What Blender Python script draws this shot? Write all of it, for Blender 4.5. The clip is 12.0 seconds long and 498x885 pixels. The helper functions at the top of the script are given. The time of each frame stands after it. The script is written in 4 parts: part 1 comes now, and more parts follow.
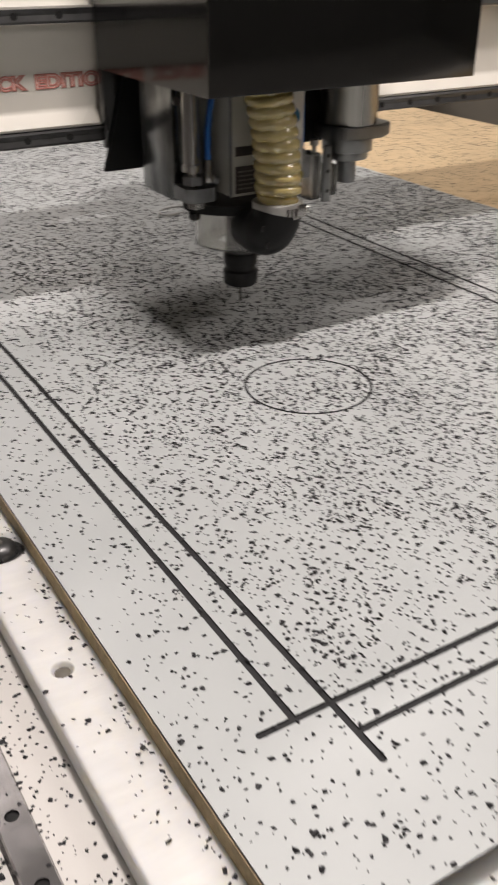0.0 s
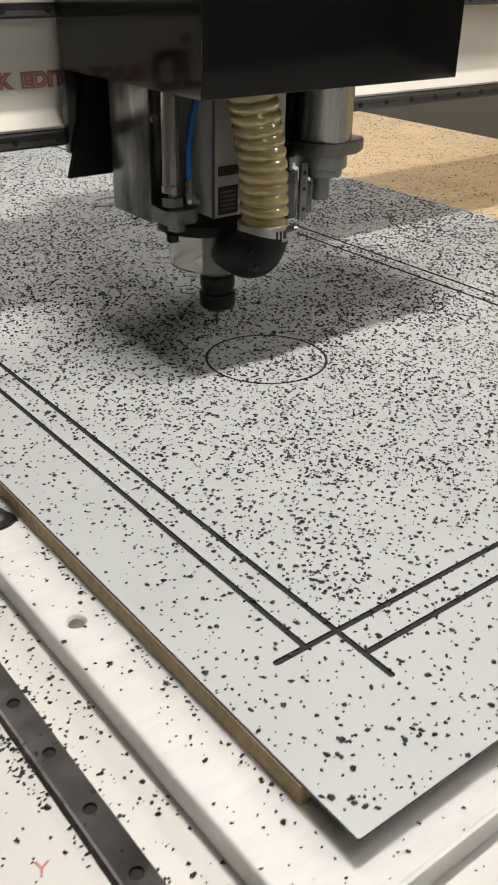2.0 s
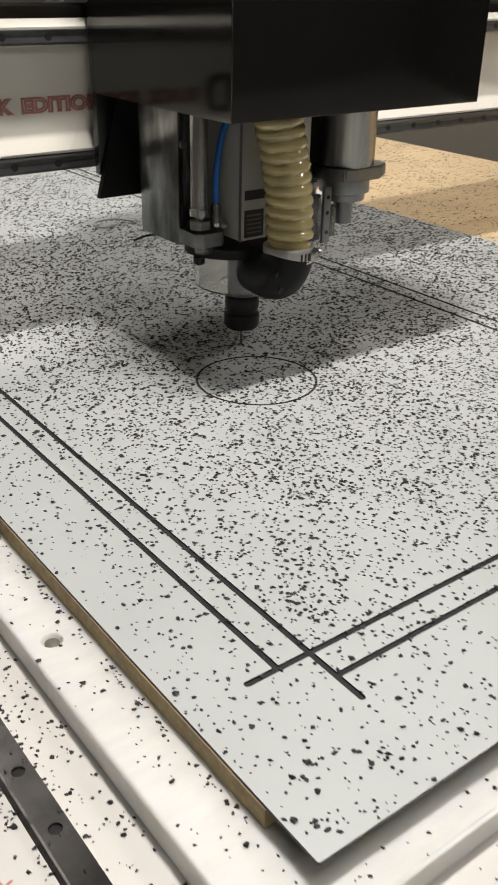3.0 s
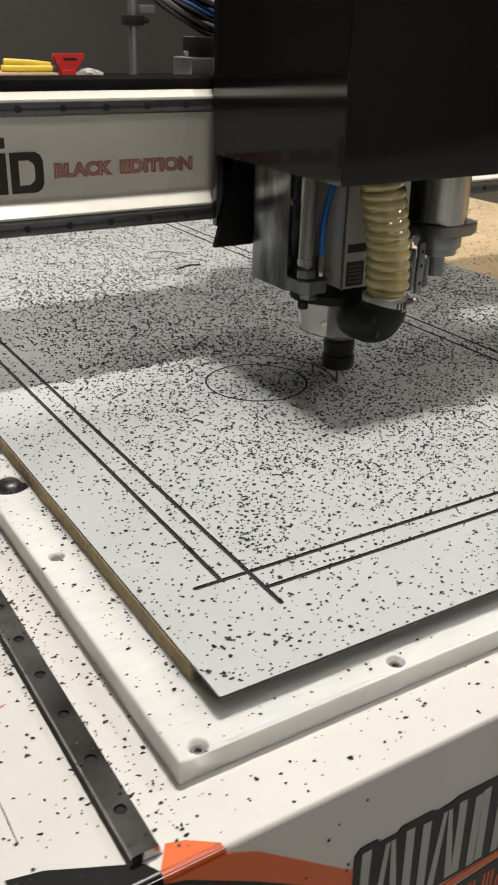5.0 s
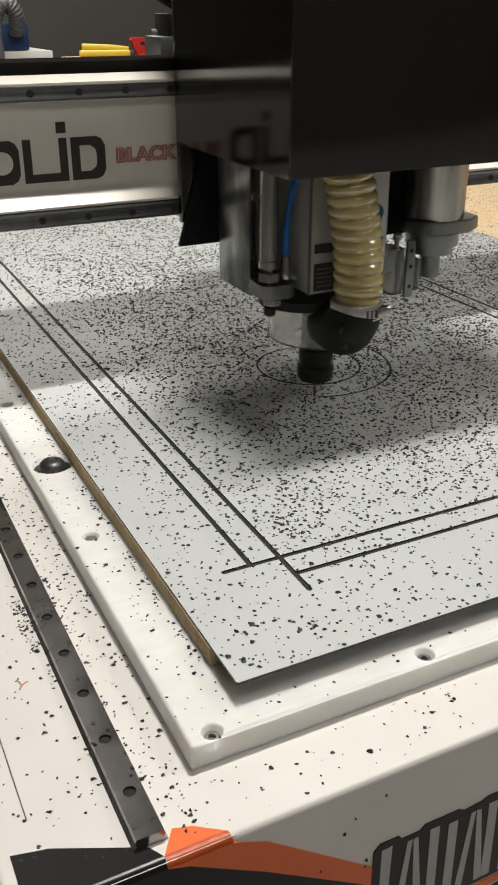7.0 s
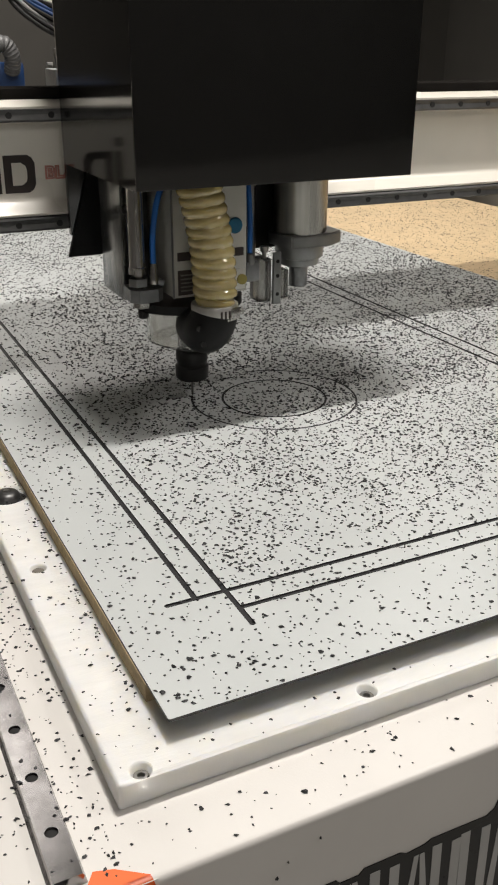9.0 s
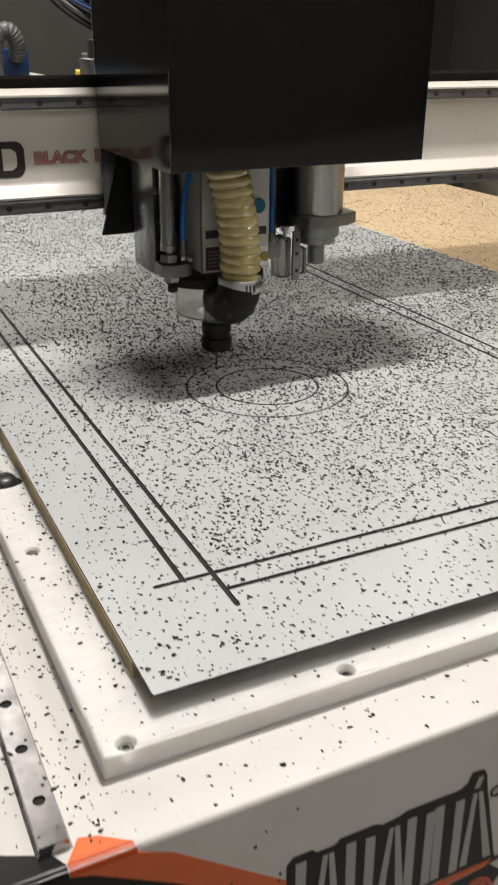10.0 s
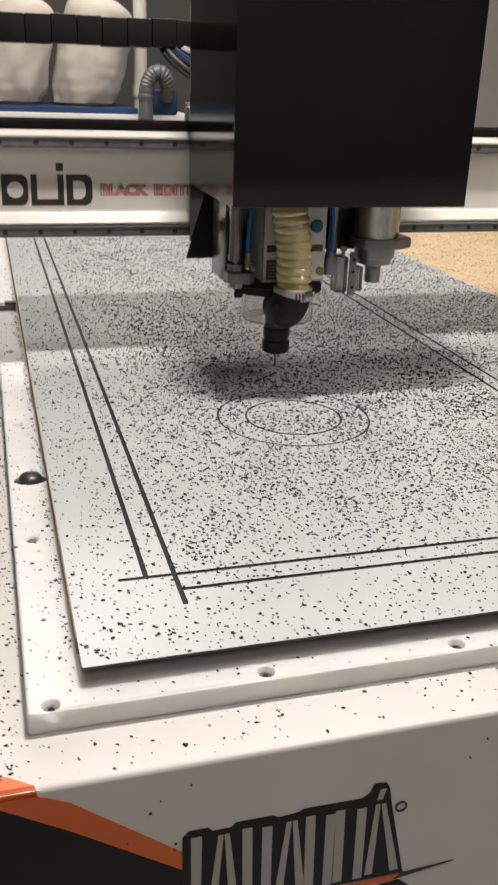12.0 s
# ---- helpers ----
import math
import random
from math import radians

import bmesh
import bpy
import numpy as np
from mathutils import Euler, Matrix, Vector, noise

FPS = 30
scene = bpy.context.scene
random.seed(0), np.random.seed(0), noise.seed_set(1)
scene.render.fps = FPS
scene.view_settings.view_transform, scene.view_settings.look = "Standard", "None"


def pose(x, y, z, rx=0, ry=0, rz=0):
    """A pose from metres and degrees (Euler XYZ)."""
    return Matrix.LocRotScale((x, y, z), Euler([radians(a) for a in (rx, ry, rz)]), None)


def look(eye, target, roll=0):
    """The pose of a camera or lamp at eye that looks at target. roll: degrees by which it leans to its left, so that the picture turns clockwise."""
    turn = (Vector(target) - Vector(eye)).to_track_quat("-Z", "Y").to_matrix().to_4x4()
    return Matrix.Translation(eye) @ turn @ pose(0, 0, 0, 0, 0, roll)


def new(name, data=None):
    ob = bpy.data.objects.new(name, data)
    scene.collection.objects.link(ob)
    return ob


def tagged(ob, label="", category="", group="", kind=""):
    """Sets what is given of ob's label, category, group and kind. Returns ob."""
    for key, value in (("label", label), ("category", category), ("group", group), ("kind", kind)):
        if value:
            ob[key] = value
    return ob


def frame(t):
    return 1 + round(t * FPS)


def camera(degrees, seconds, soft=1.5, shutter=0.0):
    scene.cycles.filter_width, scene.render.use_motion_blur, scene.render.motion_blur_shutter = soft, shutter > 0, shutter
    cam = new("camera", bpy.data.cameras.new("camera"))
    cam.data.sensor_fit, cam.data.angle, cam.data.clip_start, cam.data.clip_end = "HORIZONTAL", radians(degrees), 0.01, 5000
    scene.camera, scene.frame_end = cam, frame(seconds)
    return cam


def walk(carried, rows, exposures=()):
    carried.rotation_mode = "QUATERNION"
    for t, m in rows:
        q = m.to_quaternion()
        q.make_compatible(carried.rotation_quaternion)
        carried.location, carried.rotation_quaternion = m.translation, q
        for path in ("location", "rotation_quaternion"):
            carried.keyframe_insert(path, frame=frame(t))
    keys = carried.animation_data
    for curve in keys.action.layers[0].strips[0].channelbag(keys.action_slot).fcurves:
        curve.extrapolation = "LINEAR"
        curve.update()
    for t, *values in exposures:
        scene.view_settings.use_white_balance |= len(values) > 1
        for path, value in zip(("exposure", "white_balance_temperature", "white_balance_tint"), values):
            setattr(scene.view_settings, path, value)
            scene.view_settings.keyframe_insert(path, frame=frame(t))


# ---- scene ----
cam = camera(31.0, 12.0, 2.0, 0.5)
PATH = [
    (0, (-0.303, -0.383, 0.49), (0.602, 1.11, -0.485), 0.1),
    (0.5, (-0.407, -0.409, 0.502), (0.728, 0.917, -0.473), 2.6),
    (1, (-0.505, -0.409, 0.482), (0.715, 0.830, -0.505), 3.0),
    (1.5, (-0.468, -0.397, 0.491), (0.676, 0.924, -0.482), 1.9),
    (2, (-0.402, -0.392, 0.479), (0.681, 0.982, -0.49), 1.2),
    (2.5, (-0.371, -0.383, 0.484), (0.677, 1.022, -0.48), 1.4),
    (3, (-0.38, -0.413, 0.483), (0.693, 0.995, -0.448), 1.2),
    (3.2, (-0.403, -0.438, 0.482), (0.697, 0.956, -0.438), 0.8),
    (4.8, (-0.443, -0.65, 0.514), (0.554, 0.856, -0.345), 1.7),
    (5, (-0.418, -0.663, 0.514), (0.543, 0.873, -0.333), 1.5),
    (5.5, (-0.369, -0.69, 0.517), (0.481, 0.918, -0.315), 0.7),
    (6, (-0.374, -0.69, 0.51), (0.445, 0.931, -0.329), 1.1),
    (6.5, (-0.368, -0.679, 0.495), (0.429, 0.94, -0.368), -0.0),
    (6.7, (-0.369, -0.674, 0.498), (0.426, 0.938, -0.38), -0.0),
    (8.3, (-0.33, -0.676, 0.509), (0.458, 0.975, -0.299), 0.2),
    (8.5, (-0.326, -0.684, 0.5), (0.477, 0.97, -0.287), 0.7),
    (9, (-0.315, -0.69, 0.495), (0.495, 0.952, -0.311), 0.3),
    (9.5, (-0.307, -0.688, 0.496), (0.483, 0.96, -0.316), 0.2),
    (10, (-0.309, -0.72, 0.505), (0.486, 0.917, -0.326), 0.5),
    (10.5, (-0.385, -0.799, 0.5), (0.406, 0.827, -0.354), 3.4),
    (11, (-0.367, -0.885, 0.522), (0.419, 0.792, -0.232), 3.0),
    (11.5, (-0.244, -0.894, 0.544), (0.365, 0.874, -0.165), 1.4),
    (12, (-0.175, -0.872, 0.531), (0.349, 0.901, -0.232), 2.1),
]
walk(cam, [(t, look(eye, target, roll)) for t, eye, target, roll in PATH],
     [(0.0, -0.18, 6600, 17), (0.5, -0.12, 6550, 15), (1.0, -0.1, 6500, 12), (1.5, -0.08, 6500, 12), (3.0, 0.0, 6500, 11), (5.0, 0.03, 6500, 10), (5.5, -0.02, 6500, 10), (6.0, -0.08, 6500, 10), (6.5, 0.0, 6500, 10), (8.5, 0.02, 6500, 11), (10.0, 0.0, 6500, 12), (11.0, 0.02, 6550, 14), (12.0, 0.01, 6550, 15)])

# ---- world and light ----
world = bpy.data.worlds.new("world")
scene.world = world
world.use_nodes = True
wbg = world.node_tree.nodes["Background"]
wbg.inputs[0].default_value = (0.55, 0.58, 0.62, 1)
wbg.inputs[1].default_value = 0.03


def area_lamp(name, at, sx, sy, watts, colour, target=None):
    d = bpy.data.lights.new(name, "AREA")
    d.shape, d.size, d.size_y, d.energy, d.color = "RECTANGLE", sx, sy, watts, colour
    ob = new(name, d)
    ob.matrix_world = look(at, target or (at[0], at[1] + 1e-4, at[2] - 1))
    return ob


WHITE = (1.0, 0.955, 0.89)
# the fourth entry is an added front fill that lifts the shade under the head
LAMPS = [((0.26, 0.27, 2.35), 0.30, 0.10, 61), ((0.5, 4.35, 2.70), 2.4, 1.0, 126), ((-0.12, 3.2, 2.75), 0.84, 1.6, 13),
         ((-0.5, -2.9, 2.45), 1.6, 0.5, 26), ((2.4, -0.8, 2.70), 0.5, 1.2, 48), ((1.75, 2.0, 2.60), 0.6, 0.10, 22)]
for at, sx, sy, watts in LAMPS:
    area_lamp("lamp_or_fill", at, sx, sy, watts, WHITE)


# ---- materials ----
def mat(name, colour, rough=0.5, metal=0.0, var=0.12, scale=30.0, bump=0.0, bscale=200.0, coat=0.0, spots=None, rvar=0.1, stretch=(1, 1, 1)):
    """Noise-varied principled surface: colour varies at two scales, roughness with it, fine relief."""
    m = bpy.data.materials.new(name)
    m.use_nodes = True
    nt = m.node_tree
    n, l = nt.nodes, nt.links
    b = n["Principled BSDF"]
    tc = n.new("ShaderNodeTexCoord")
    mp = n.new("ShaderNodeMapping")
    mp.inputs["Scale"].default_value = stretch
    l.new(tc.outputs["Object"], mp.inputs[0])
    n1 = n.new("ShaderNodeTexNoise")
    n1.inputs["Scale"].default_value, n1.inputs["Detail"].default_value = scale, 6
    n2 = n.new("ShaderNodeTexNoise")
    n2.inputs["Scale"].default_value, n2.inputs["Detail"].default_value = scale / 9, 3
    l.new(mp.outputs[0], n1.inputs[0])
    l.new(mp.outputs[0], n2.inputs[0])
    mix = n.new("ShaderNodeMath")
    mix.operation = "ADD"
    l.new(n1.outputs[0], mix.inputs[0])
    l.new(n2.outputs[0], mix.inputs[1])
    ramp = n.new("ShaderNodeValToRGB")
    half = n.new("ShaderNodeMapRange")
    half.inputs["From Min"].default_value, half.inputs["From Max"].default_value = 0.65, 1.35
    l.new(mix.outputs[0], half.inputs[0])
    ramp.color_ramp.elements[0].color = (*[c * (1 - var) for c in colour], 1)
    ramp.color_ramp.elements[1].color = (*[min(1, c * (1 + var)) for c in colour], 1)
    l.new(half.outputs[0], ramp.inputs[0])
    l.new(ramp.outputs[0], b.inputs["Base Color"])
    rr = n.new("ShaderNodeMapRange")
    rr.inputs["To Min"].default_value, rr.inputs["To Max"].default_value = max(0.02, rough - rvar), min(1, rough + rvar)
    l.new(n2.outputs[0], rr.inputs[0])
    l.new(rr.outputs[0], b.inputs["Roughness"])
    b.inputs["Metallic"].default_value = metal
    b.inputs["Coat Weight"].default_value = coat
    if bump:
        n3 = n.new("ShaderNodeTexNoise")
        n3.inputs["Scale"].default_value, n3.inputs["Detail"].default_value = bscale, 4
        l.new(mp.outputs[0], n3.inputs[0])
        bp = n.new("ShaderNodeBump")
        bp.inputs["Strength"].default_value, bp.inputs["Distance"].default_value = bump, 0.002
        l.new(n3.outputs[0], bp.inputs["Height"])
        l.new(bp.outputs[0], b.inputs["Normal"])
    return m


def glassy(name, colour, rough, weight, ior=1.49):
    m = mat(name, colour, rough, var=0.05)
    b = m.node_tree.nodes["Principled BSDF"]
    b.inputs["Transmission Weight"].default_value = weight
    b.inputs["IOR"].default_value = ior
    return m


M = {
    "sheet": mat("sheet_white", (0.487, 0.510, 0.507), 0.34, var=0.045, scale=12, bump=0.02, bscale=900, rvar=0.16),
    "core": mat("sheet_core", (0.012, 0.012, 0.013), 0.7, var=0.3, scale=300, bump=0.3, bscale=900),
    "rim": mat("sheet_rim", (0.05, 0.05, 0.05), 0.5, 0.3, var=0.3, scale=60),
    "chip": mat("chip_dark", (0.014, 0.014, 0.016), 0.55, var=0.5, scale=400),
    "hdpe": mat("plate_white", (0.715, 0.715, 0.695), 0.45, var=0.07, scale=25, bump=0.12, bscale=160, stretch=(1, 4, 1)),
    "paint": mat("bed_cream", (0.645, 0.625, 0.595), 0.48, var=0.04, scale=14, bump=0.04, bscale=500),
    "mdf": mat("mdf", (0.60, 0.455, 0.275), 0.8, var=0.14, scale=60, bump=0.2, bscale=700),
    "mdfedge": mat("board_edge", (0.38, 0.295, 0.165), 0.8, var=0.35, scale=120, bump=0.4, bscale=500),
    "rail": mat("rail_steel", (0.31, 0.30, 0.30), 0.20, 1.0, var=0.45, scale=45, rvar=0.16),
    "darksteel": mat("dark_steel", (0.10, 0.10, 0.10), 0.42, 0.8, var=0.3, scale=40),
    "hole": mat("hole_dark", (0.01, 0.01, 0.01), 0.8, var=0.3),
    "cream": mat("gantry_cream", (0.72, 0.69, 0.62), 0.28, var=0.04, scale=12, coat=0.3),
    "black": mat("housing_black", (0.0072, 0.0074, 0.0069), 0.10, var=0.25, scale=20, bump=0.02, bscale=60, rvar=0.03),
    "blackmatte": mat("black_plastic", (0.008, 0.008, 0.008), 0.55, var=0.3, scale=60, bump=0.05),
    "chrome": mat("chrome", (0.44, 0.43, 0.41), 0.28, 1.0, var=0.25, scale=90, stretch=(1, 1, 0.04)),
    "clampsteel": mat("clamp_steel", (0.62, 0.61, 0.58), 0.36, 0.75, var=0.12, scale=120),
    "darkchrome": mat("spindle_steel", (0.27, 0.26, 0.24), 0.27, 1.0, var=0.35, scale=90, stretch=(1, 1, 0.04)),
    "smoky": glassy("dirty_acrylic", (0.36, 0.36, 0.34), 0.22, 0.85),
    "alu": mat("aluminium", (0.24, 0.244, 0.244), 0.38, 0.9, var=0.15, scale=50, bump=0.1, bscale=300),
    "brushed": mat("brushed_plate", (0.21, 0.216, 0.214), 0.22, 0.9, var=0.85, scale=55, bump=0.08, bscale=300, stretch=(1, 1, 0.3)),
    "castalu": mat("cast_aluminium", (0.22, 0.225, 0.23), 0.42, 0.7, var=0.25, scale=60, bump=0.25, bscale=250),
    "motor": mat("motor_grey", (0.46, 0.455, 0.41), 0.4, 0.35, var=0.06, scale=30),
    "nut": mat("nut_black", (0.022, 0.021, 0.021), 0.42, 0.5, var=0.3, scale=80),
    "hose": mat("hose_cream", (0.45, 0.37, 0.165), 0.17, var=0.22, scale=40, coat=0.6),
    "acrylic": glassy("acrylic", (0.94, 0.94, 0.92), 0.07, 0.97),
    "teal": mat("teal_plastic", (0.012, 0.11, 0.20), 0.3, var=0.1),
    "blue": mat("blue_tube", (0.015, 0.12, 0.42), 0.3, var=0.1),
    "label": mat("label_white", (0.70, 0.69, 0.64), 0.5, var=0.05),
    "darklabel": mat("label_dim", (0.16, 0.15, 0.13), 0.5, var=0.3, scale=200),
    "ink": mat("label_dark", (0.035, 0.025, 0.022), 0.5, var=0.2),
    "red": mat("red_ink", (0.54, 0.225, 0.185), 0.5, var=0.15),
    "redplastic": mat("red_plastic", (0.55, 0.02, 0.02), 0.35, var=0.1),
    "yellow": mat("yellow_rubber", (0.72, 0.52, 0.04), 0.5, var=0.1),
    "olive": mat("dull_yellow", (0.30, 0.25, 0.06), 0.5, var=0.15),
    "orange": mat("orange_vinyl", (0.75, 0.14, 0.025), 0.35, var=0.06),
    "redorange": mat("logo_red", (0.50, 0.085, 0.03), 0.4, var=0.08),
    "blackvinyl": mat("black_vinyl", (0.008, 0.008, 0.008), 0.3, var=0.3, scale=40),
    "greyink": mat("grey_ink", (0.42, 0.42, 0.41), 0.4, var=0.06),
    "wall": mat("wall_charcoal", (0.060, 0.056, 0.049), 0.8, var=0.12, scale=3, bump=0.1, bscale=60),
    "wallgrey": mat("ceiling_grey", (0.42, 0.41, 0.39), 0.8, var=0.08, scale=3),
    "cabinet": mat("cabinet_grey", (0.125, 0.112, 0.09), 0.55, var=0.1, scale=6),
    "walldim": mat("wall_dark_grey", (0.13, 0.125, 0.12), 0.8, var=0.1, scale=3),
    "floor": mat("concrete", (0.34, 0.33, 0.31), 0.6, var=0.2, scale=5, bump=0.1, bscale=60),
    "bag": mat("bag_cloth", (0.45, 0.405, 0.35), 0.9, var=0.07, scale=20, bump=0.15, bscale=300),
    "pipe": mat("pipe_white", (0.50, 0.48, 0.43), 0.4, var=0.05),
    "tabletop": mat("table_black", (0.012, 0.011, 0.010), 0.85, var=0.4, scale=20, bump=0.1),
    "greyhose": mat("grey_hose", (0.11, 0.11, 0.11), 0.4, var=0.15, scale=40),
    "bluepaint": mat("blue_paint", (0.008, 0.035, 0.115), 0.4, var=0.1),
    "bolt": mat("bolt_steel", (0.24, 0.235, 0.225), 0.35, 0.9, var=0.3, scale=200),
}


M["black"].node_tree.nodes["Principled BSDF"].inputs["Specular IOR Level"].default_value = 0.75
M["blackmatte"].node_tree.nodes["Principled BSDF"].inputs["Specular IOR Level"].default_value = 0.25
M["blackvinyl"].node_tree.nodes["Principled BSDF"].inputs["Specular IOR Level"].default_value = 0.25
M["tabletop"].node_tree.nodes["Principled BSDF"].inputs["Specular IOR Level"].default_value = 0.0
M["hose"].node_tree.nodes["Principled BSDF"].inputs["Subsurface Weight"].default_value = 0.5
M["hose"].node_tree.nodes["Principled BSDF"].inputs["Subsurface Radius"].default_value = (0.006, 0.005, 0.002)
M["hose"].node_tree.nodes["Principled BSDF"].inputs["Subsurface Scale"].default_value = 1.0
M["hdpe"].node_tree.nodes["Principled BSDF"].inputs["Subsurface Weight"].default_value = 0.8
M["hdpe"].node_tree.nodes["Principled BSDF"].inputs["Subsurface Radius"].default_value = (0.018, 0.017, 0.0145)
M["hdpe"].node_tree.nodes["Principled BSDF"].inputs["Subsurface Scale"].default_value = 1.0


# ---- mesh helpers ----
def box(bm, x0, x1, y0, y1, z0, z1, bevel=0.0, seg=2):
    v = [bm.verts.new((x, y, z)) for x in (x0, x1) for y in (y0, y1) for z in (z0, z1)]
    fs = [bm.faces.new([v[i] for i in q]) for q in ((0, 1, 3, 2), (4, 6, 7, 5), (0, 4, 5, 1), (2, 3, 7, 6), (0, 2, 6, 4), (1, 5, 7, 3))]
    if bevel:
        es = list({e for f in fs for e in f.edges})
        bmesh.ops.bevel(bm, geom=es, offset=bevel, segments=seg, affect="EDGES", profile=0.6)


def lathe(bm, profile, at=(0, 0, 0), seg=32, axis="z"):
    """A turned solid: profile of (radius, height) pairs from bottom to top, closed by caps."""
    rings = []
    for r, h in profile:
        ring = []
        for k in range(seg):
            a = 2 * math.pi * k / seg
            p = (r * math.cos(a), r * math.sin(a), h)
            p = {"z": p, "y": (p[0], p[2], p[1]), "x": (p[2], p[0], p[1])}[axis]
            ring.append(bm.verts.new((at[0] + p[0], at[1] + p[1], at[2] + p[2])))
        rings.append(ring)
    for a, b in zip(rings, rings[1:]):
        for k in range(seg):
            bm.faces.new((a[k], a[(k + 1) % seg], b[(k + 1) % seg], b[k]))
    bm.faces.new(rings[0][::-1])
    bm.faces.new(rings[-1])


def sweep(bm, pts, radius, seg=16, cap=True):
    """A tube along pts; radius is a number or a function of (length, angle)."""
    pts = [Vector(p) for p in pts]
    s, rings, side = 0.0, [], None
    for i, p in enumerate(pts):
        d = (pts[min(i + 1, len(pts) - 1)] - pts[max(i - 1, 0)]).normalized()
        side = (side - d * side.dot(d)).normalized() if side else d.orthogonal().normalized()
        up = d.cross(side)
        s += (p - pts[i - 1]).length if i else 0
        ring = []
        for k in range(seg):
            a = 2 * math.pi * k / seg
            r = radius(s, a) if callable(radius) else radius
            ring.append(bm.verts.new(p + r * (math.cos(a) * side + math.sin(a) * up)))
        rings.append(ring)
    for a, b in zip(rings, rings[1:]):
        for k in range(seg):
            bm.faces.new((a[k], a[(k + 1) % seg], b[(k + 1) % seg], b[k]))
    if cap:
        bm.faces.new(rings[0][::-1])
        bm.faces.new(rings[-1])


def spline(ctrl, n):
    """n points on a smooth curve through the control points."""
    c = [Vector(p) for p in ctrl]
    c = [2 * c[0] - c[1]] + c + [2 * c[-1] - c[-2]]
    out = []
    for i in range(n):
        u = i / (n - 1) * (len(c) - 3)
        k = min(int(u), len(c) - 4)
        f = u - k
        a, b, d, e = c[k:k + 4]
        out.append(0.5 * (2 * b + (d - a) * f + (2 * a - 5 * b + 4 * d - e) * f * f + (3 * b - a - 3 * d + e) * f ** 3))
    return out


def prism(bm, poly, lo, hi, axis="y"):
    """A polygon extruded from lo to hi along an axis; poly holds the other two coordinates."""
    def put(a, b, c):
        return {"x": (c, a, b), "y": (a, c, b), "z": (a, b, c)}[axis]
    low = [bm.verts.new(put(a, b, lo)) for a, b in poly]
    top = [bm.verts.new(put(a, b, hi)) for a, b in poly]
    n = len(poly)
    bm.faces.new(low)
    bm.faces.new(top[::-1])
    for k in range(n):
        bm.faces.new((low[k], top[k], top[(k + 1) % n], low[(k + 1) % n]))


def mesh_of(name, bm, smooth=True):
    bmesh.ops.recalc_face_normals(bm, faces=bm.faces)
    me = bpy.data.meshes.new(name)
    bm.to_mesh(me)
    bm.free()
    if smooth:
        me.shade_smooth()
        me.set_sharp_from_angle(angle=radians(35))
    return me


def part(name, bm, material, parent=None, label="", smooth=True):
    me = mesh_of(name, bm, smooth)
    me.materials.append(M[material])
    ob = new(name, me)
    if parent:
        ob.parent = parent
    if label:
        ob["label"] = label
    return ob


def made(fn, *a, **k):
    bm = bmesh.new()
    fn(bm, *a, **k)
    return bm


def boxp(name, material, parent, *dims, bevel=0.0, label="", seg=2):
    return part(name, made(box, *dims, bevel=bevel, seg=seg), material, parent, label)


def lathep(name, material, parent, profile, at=(0, 0, 0), seg=32, axis="z", label=""):
    return part(name, made(lathe, profile, at, seg, axis), material, parent, label)


def sweepp(name, material, parent, pts, radius, seg=16, label=""):
    return part(name, made(sweep, pts, radius, seg), material, parent, label)


def lettering(word, x0, x1, z0, z1, y):
    """Outlined capitals on a wall that faces -y, fitted into a rectangle."""
    cu = bpy.data.curves.new("lettering", "FONT")
    cu.body, cu.size, cu.offset, cu.fill_mode, cu.bevel_depth, cu.bevel_resolution = word, 1.0, 0.022, "NONE", 0.055, 0
    ob = new("lettering", cu)
    dg = bpy.context.evaluated_depsgraph_get()
    me = bpy.data.meshes.new_from_object(ob.evaluated_get(dg))
    bpy.data.objects.remove(ob)
    xs, ys = [v.co.x for v in me.vertices], [v.co.y for v in me.vertices]
    for v in me.vertices:
        u, w = (v.co.x - min(xs)) / (max(xs) - min(xs)), (v.co.y - min(ys)) / (max(ys) - min(ys))
        v.co = (x0 + (x1 - x0) * u, y - 0.004 * v.co.z, z0 + (z1 - z0) * w)
    return me


def carve(ob, cutters):
    """Cuts the bmeshes out of ob, one after another, and leaves a plain mesh."""
    for bm in cutters:
        c = new("cutter", mesh_of("cutter", bm, False))
        md = ob.modifiers.new("cut", "BOOLEAN")
        md.operation, md.solver, md.object = "DIFFERENCE", "EXACT", c
        dg = bpy.context.evaluated_depsgraph_get()
        me = bpy.data.meshes.new_from_object(ob.evaluated_get(dg))
        ob.modifiers.clear()
        ob.data = me
        bpy.data.objects.remove(c)


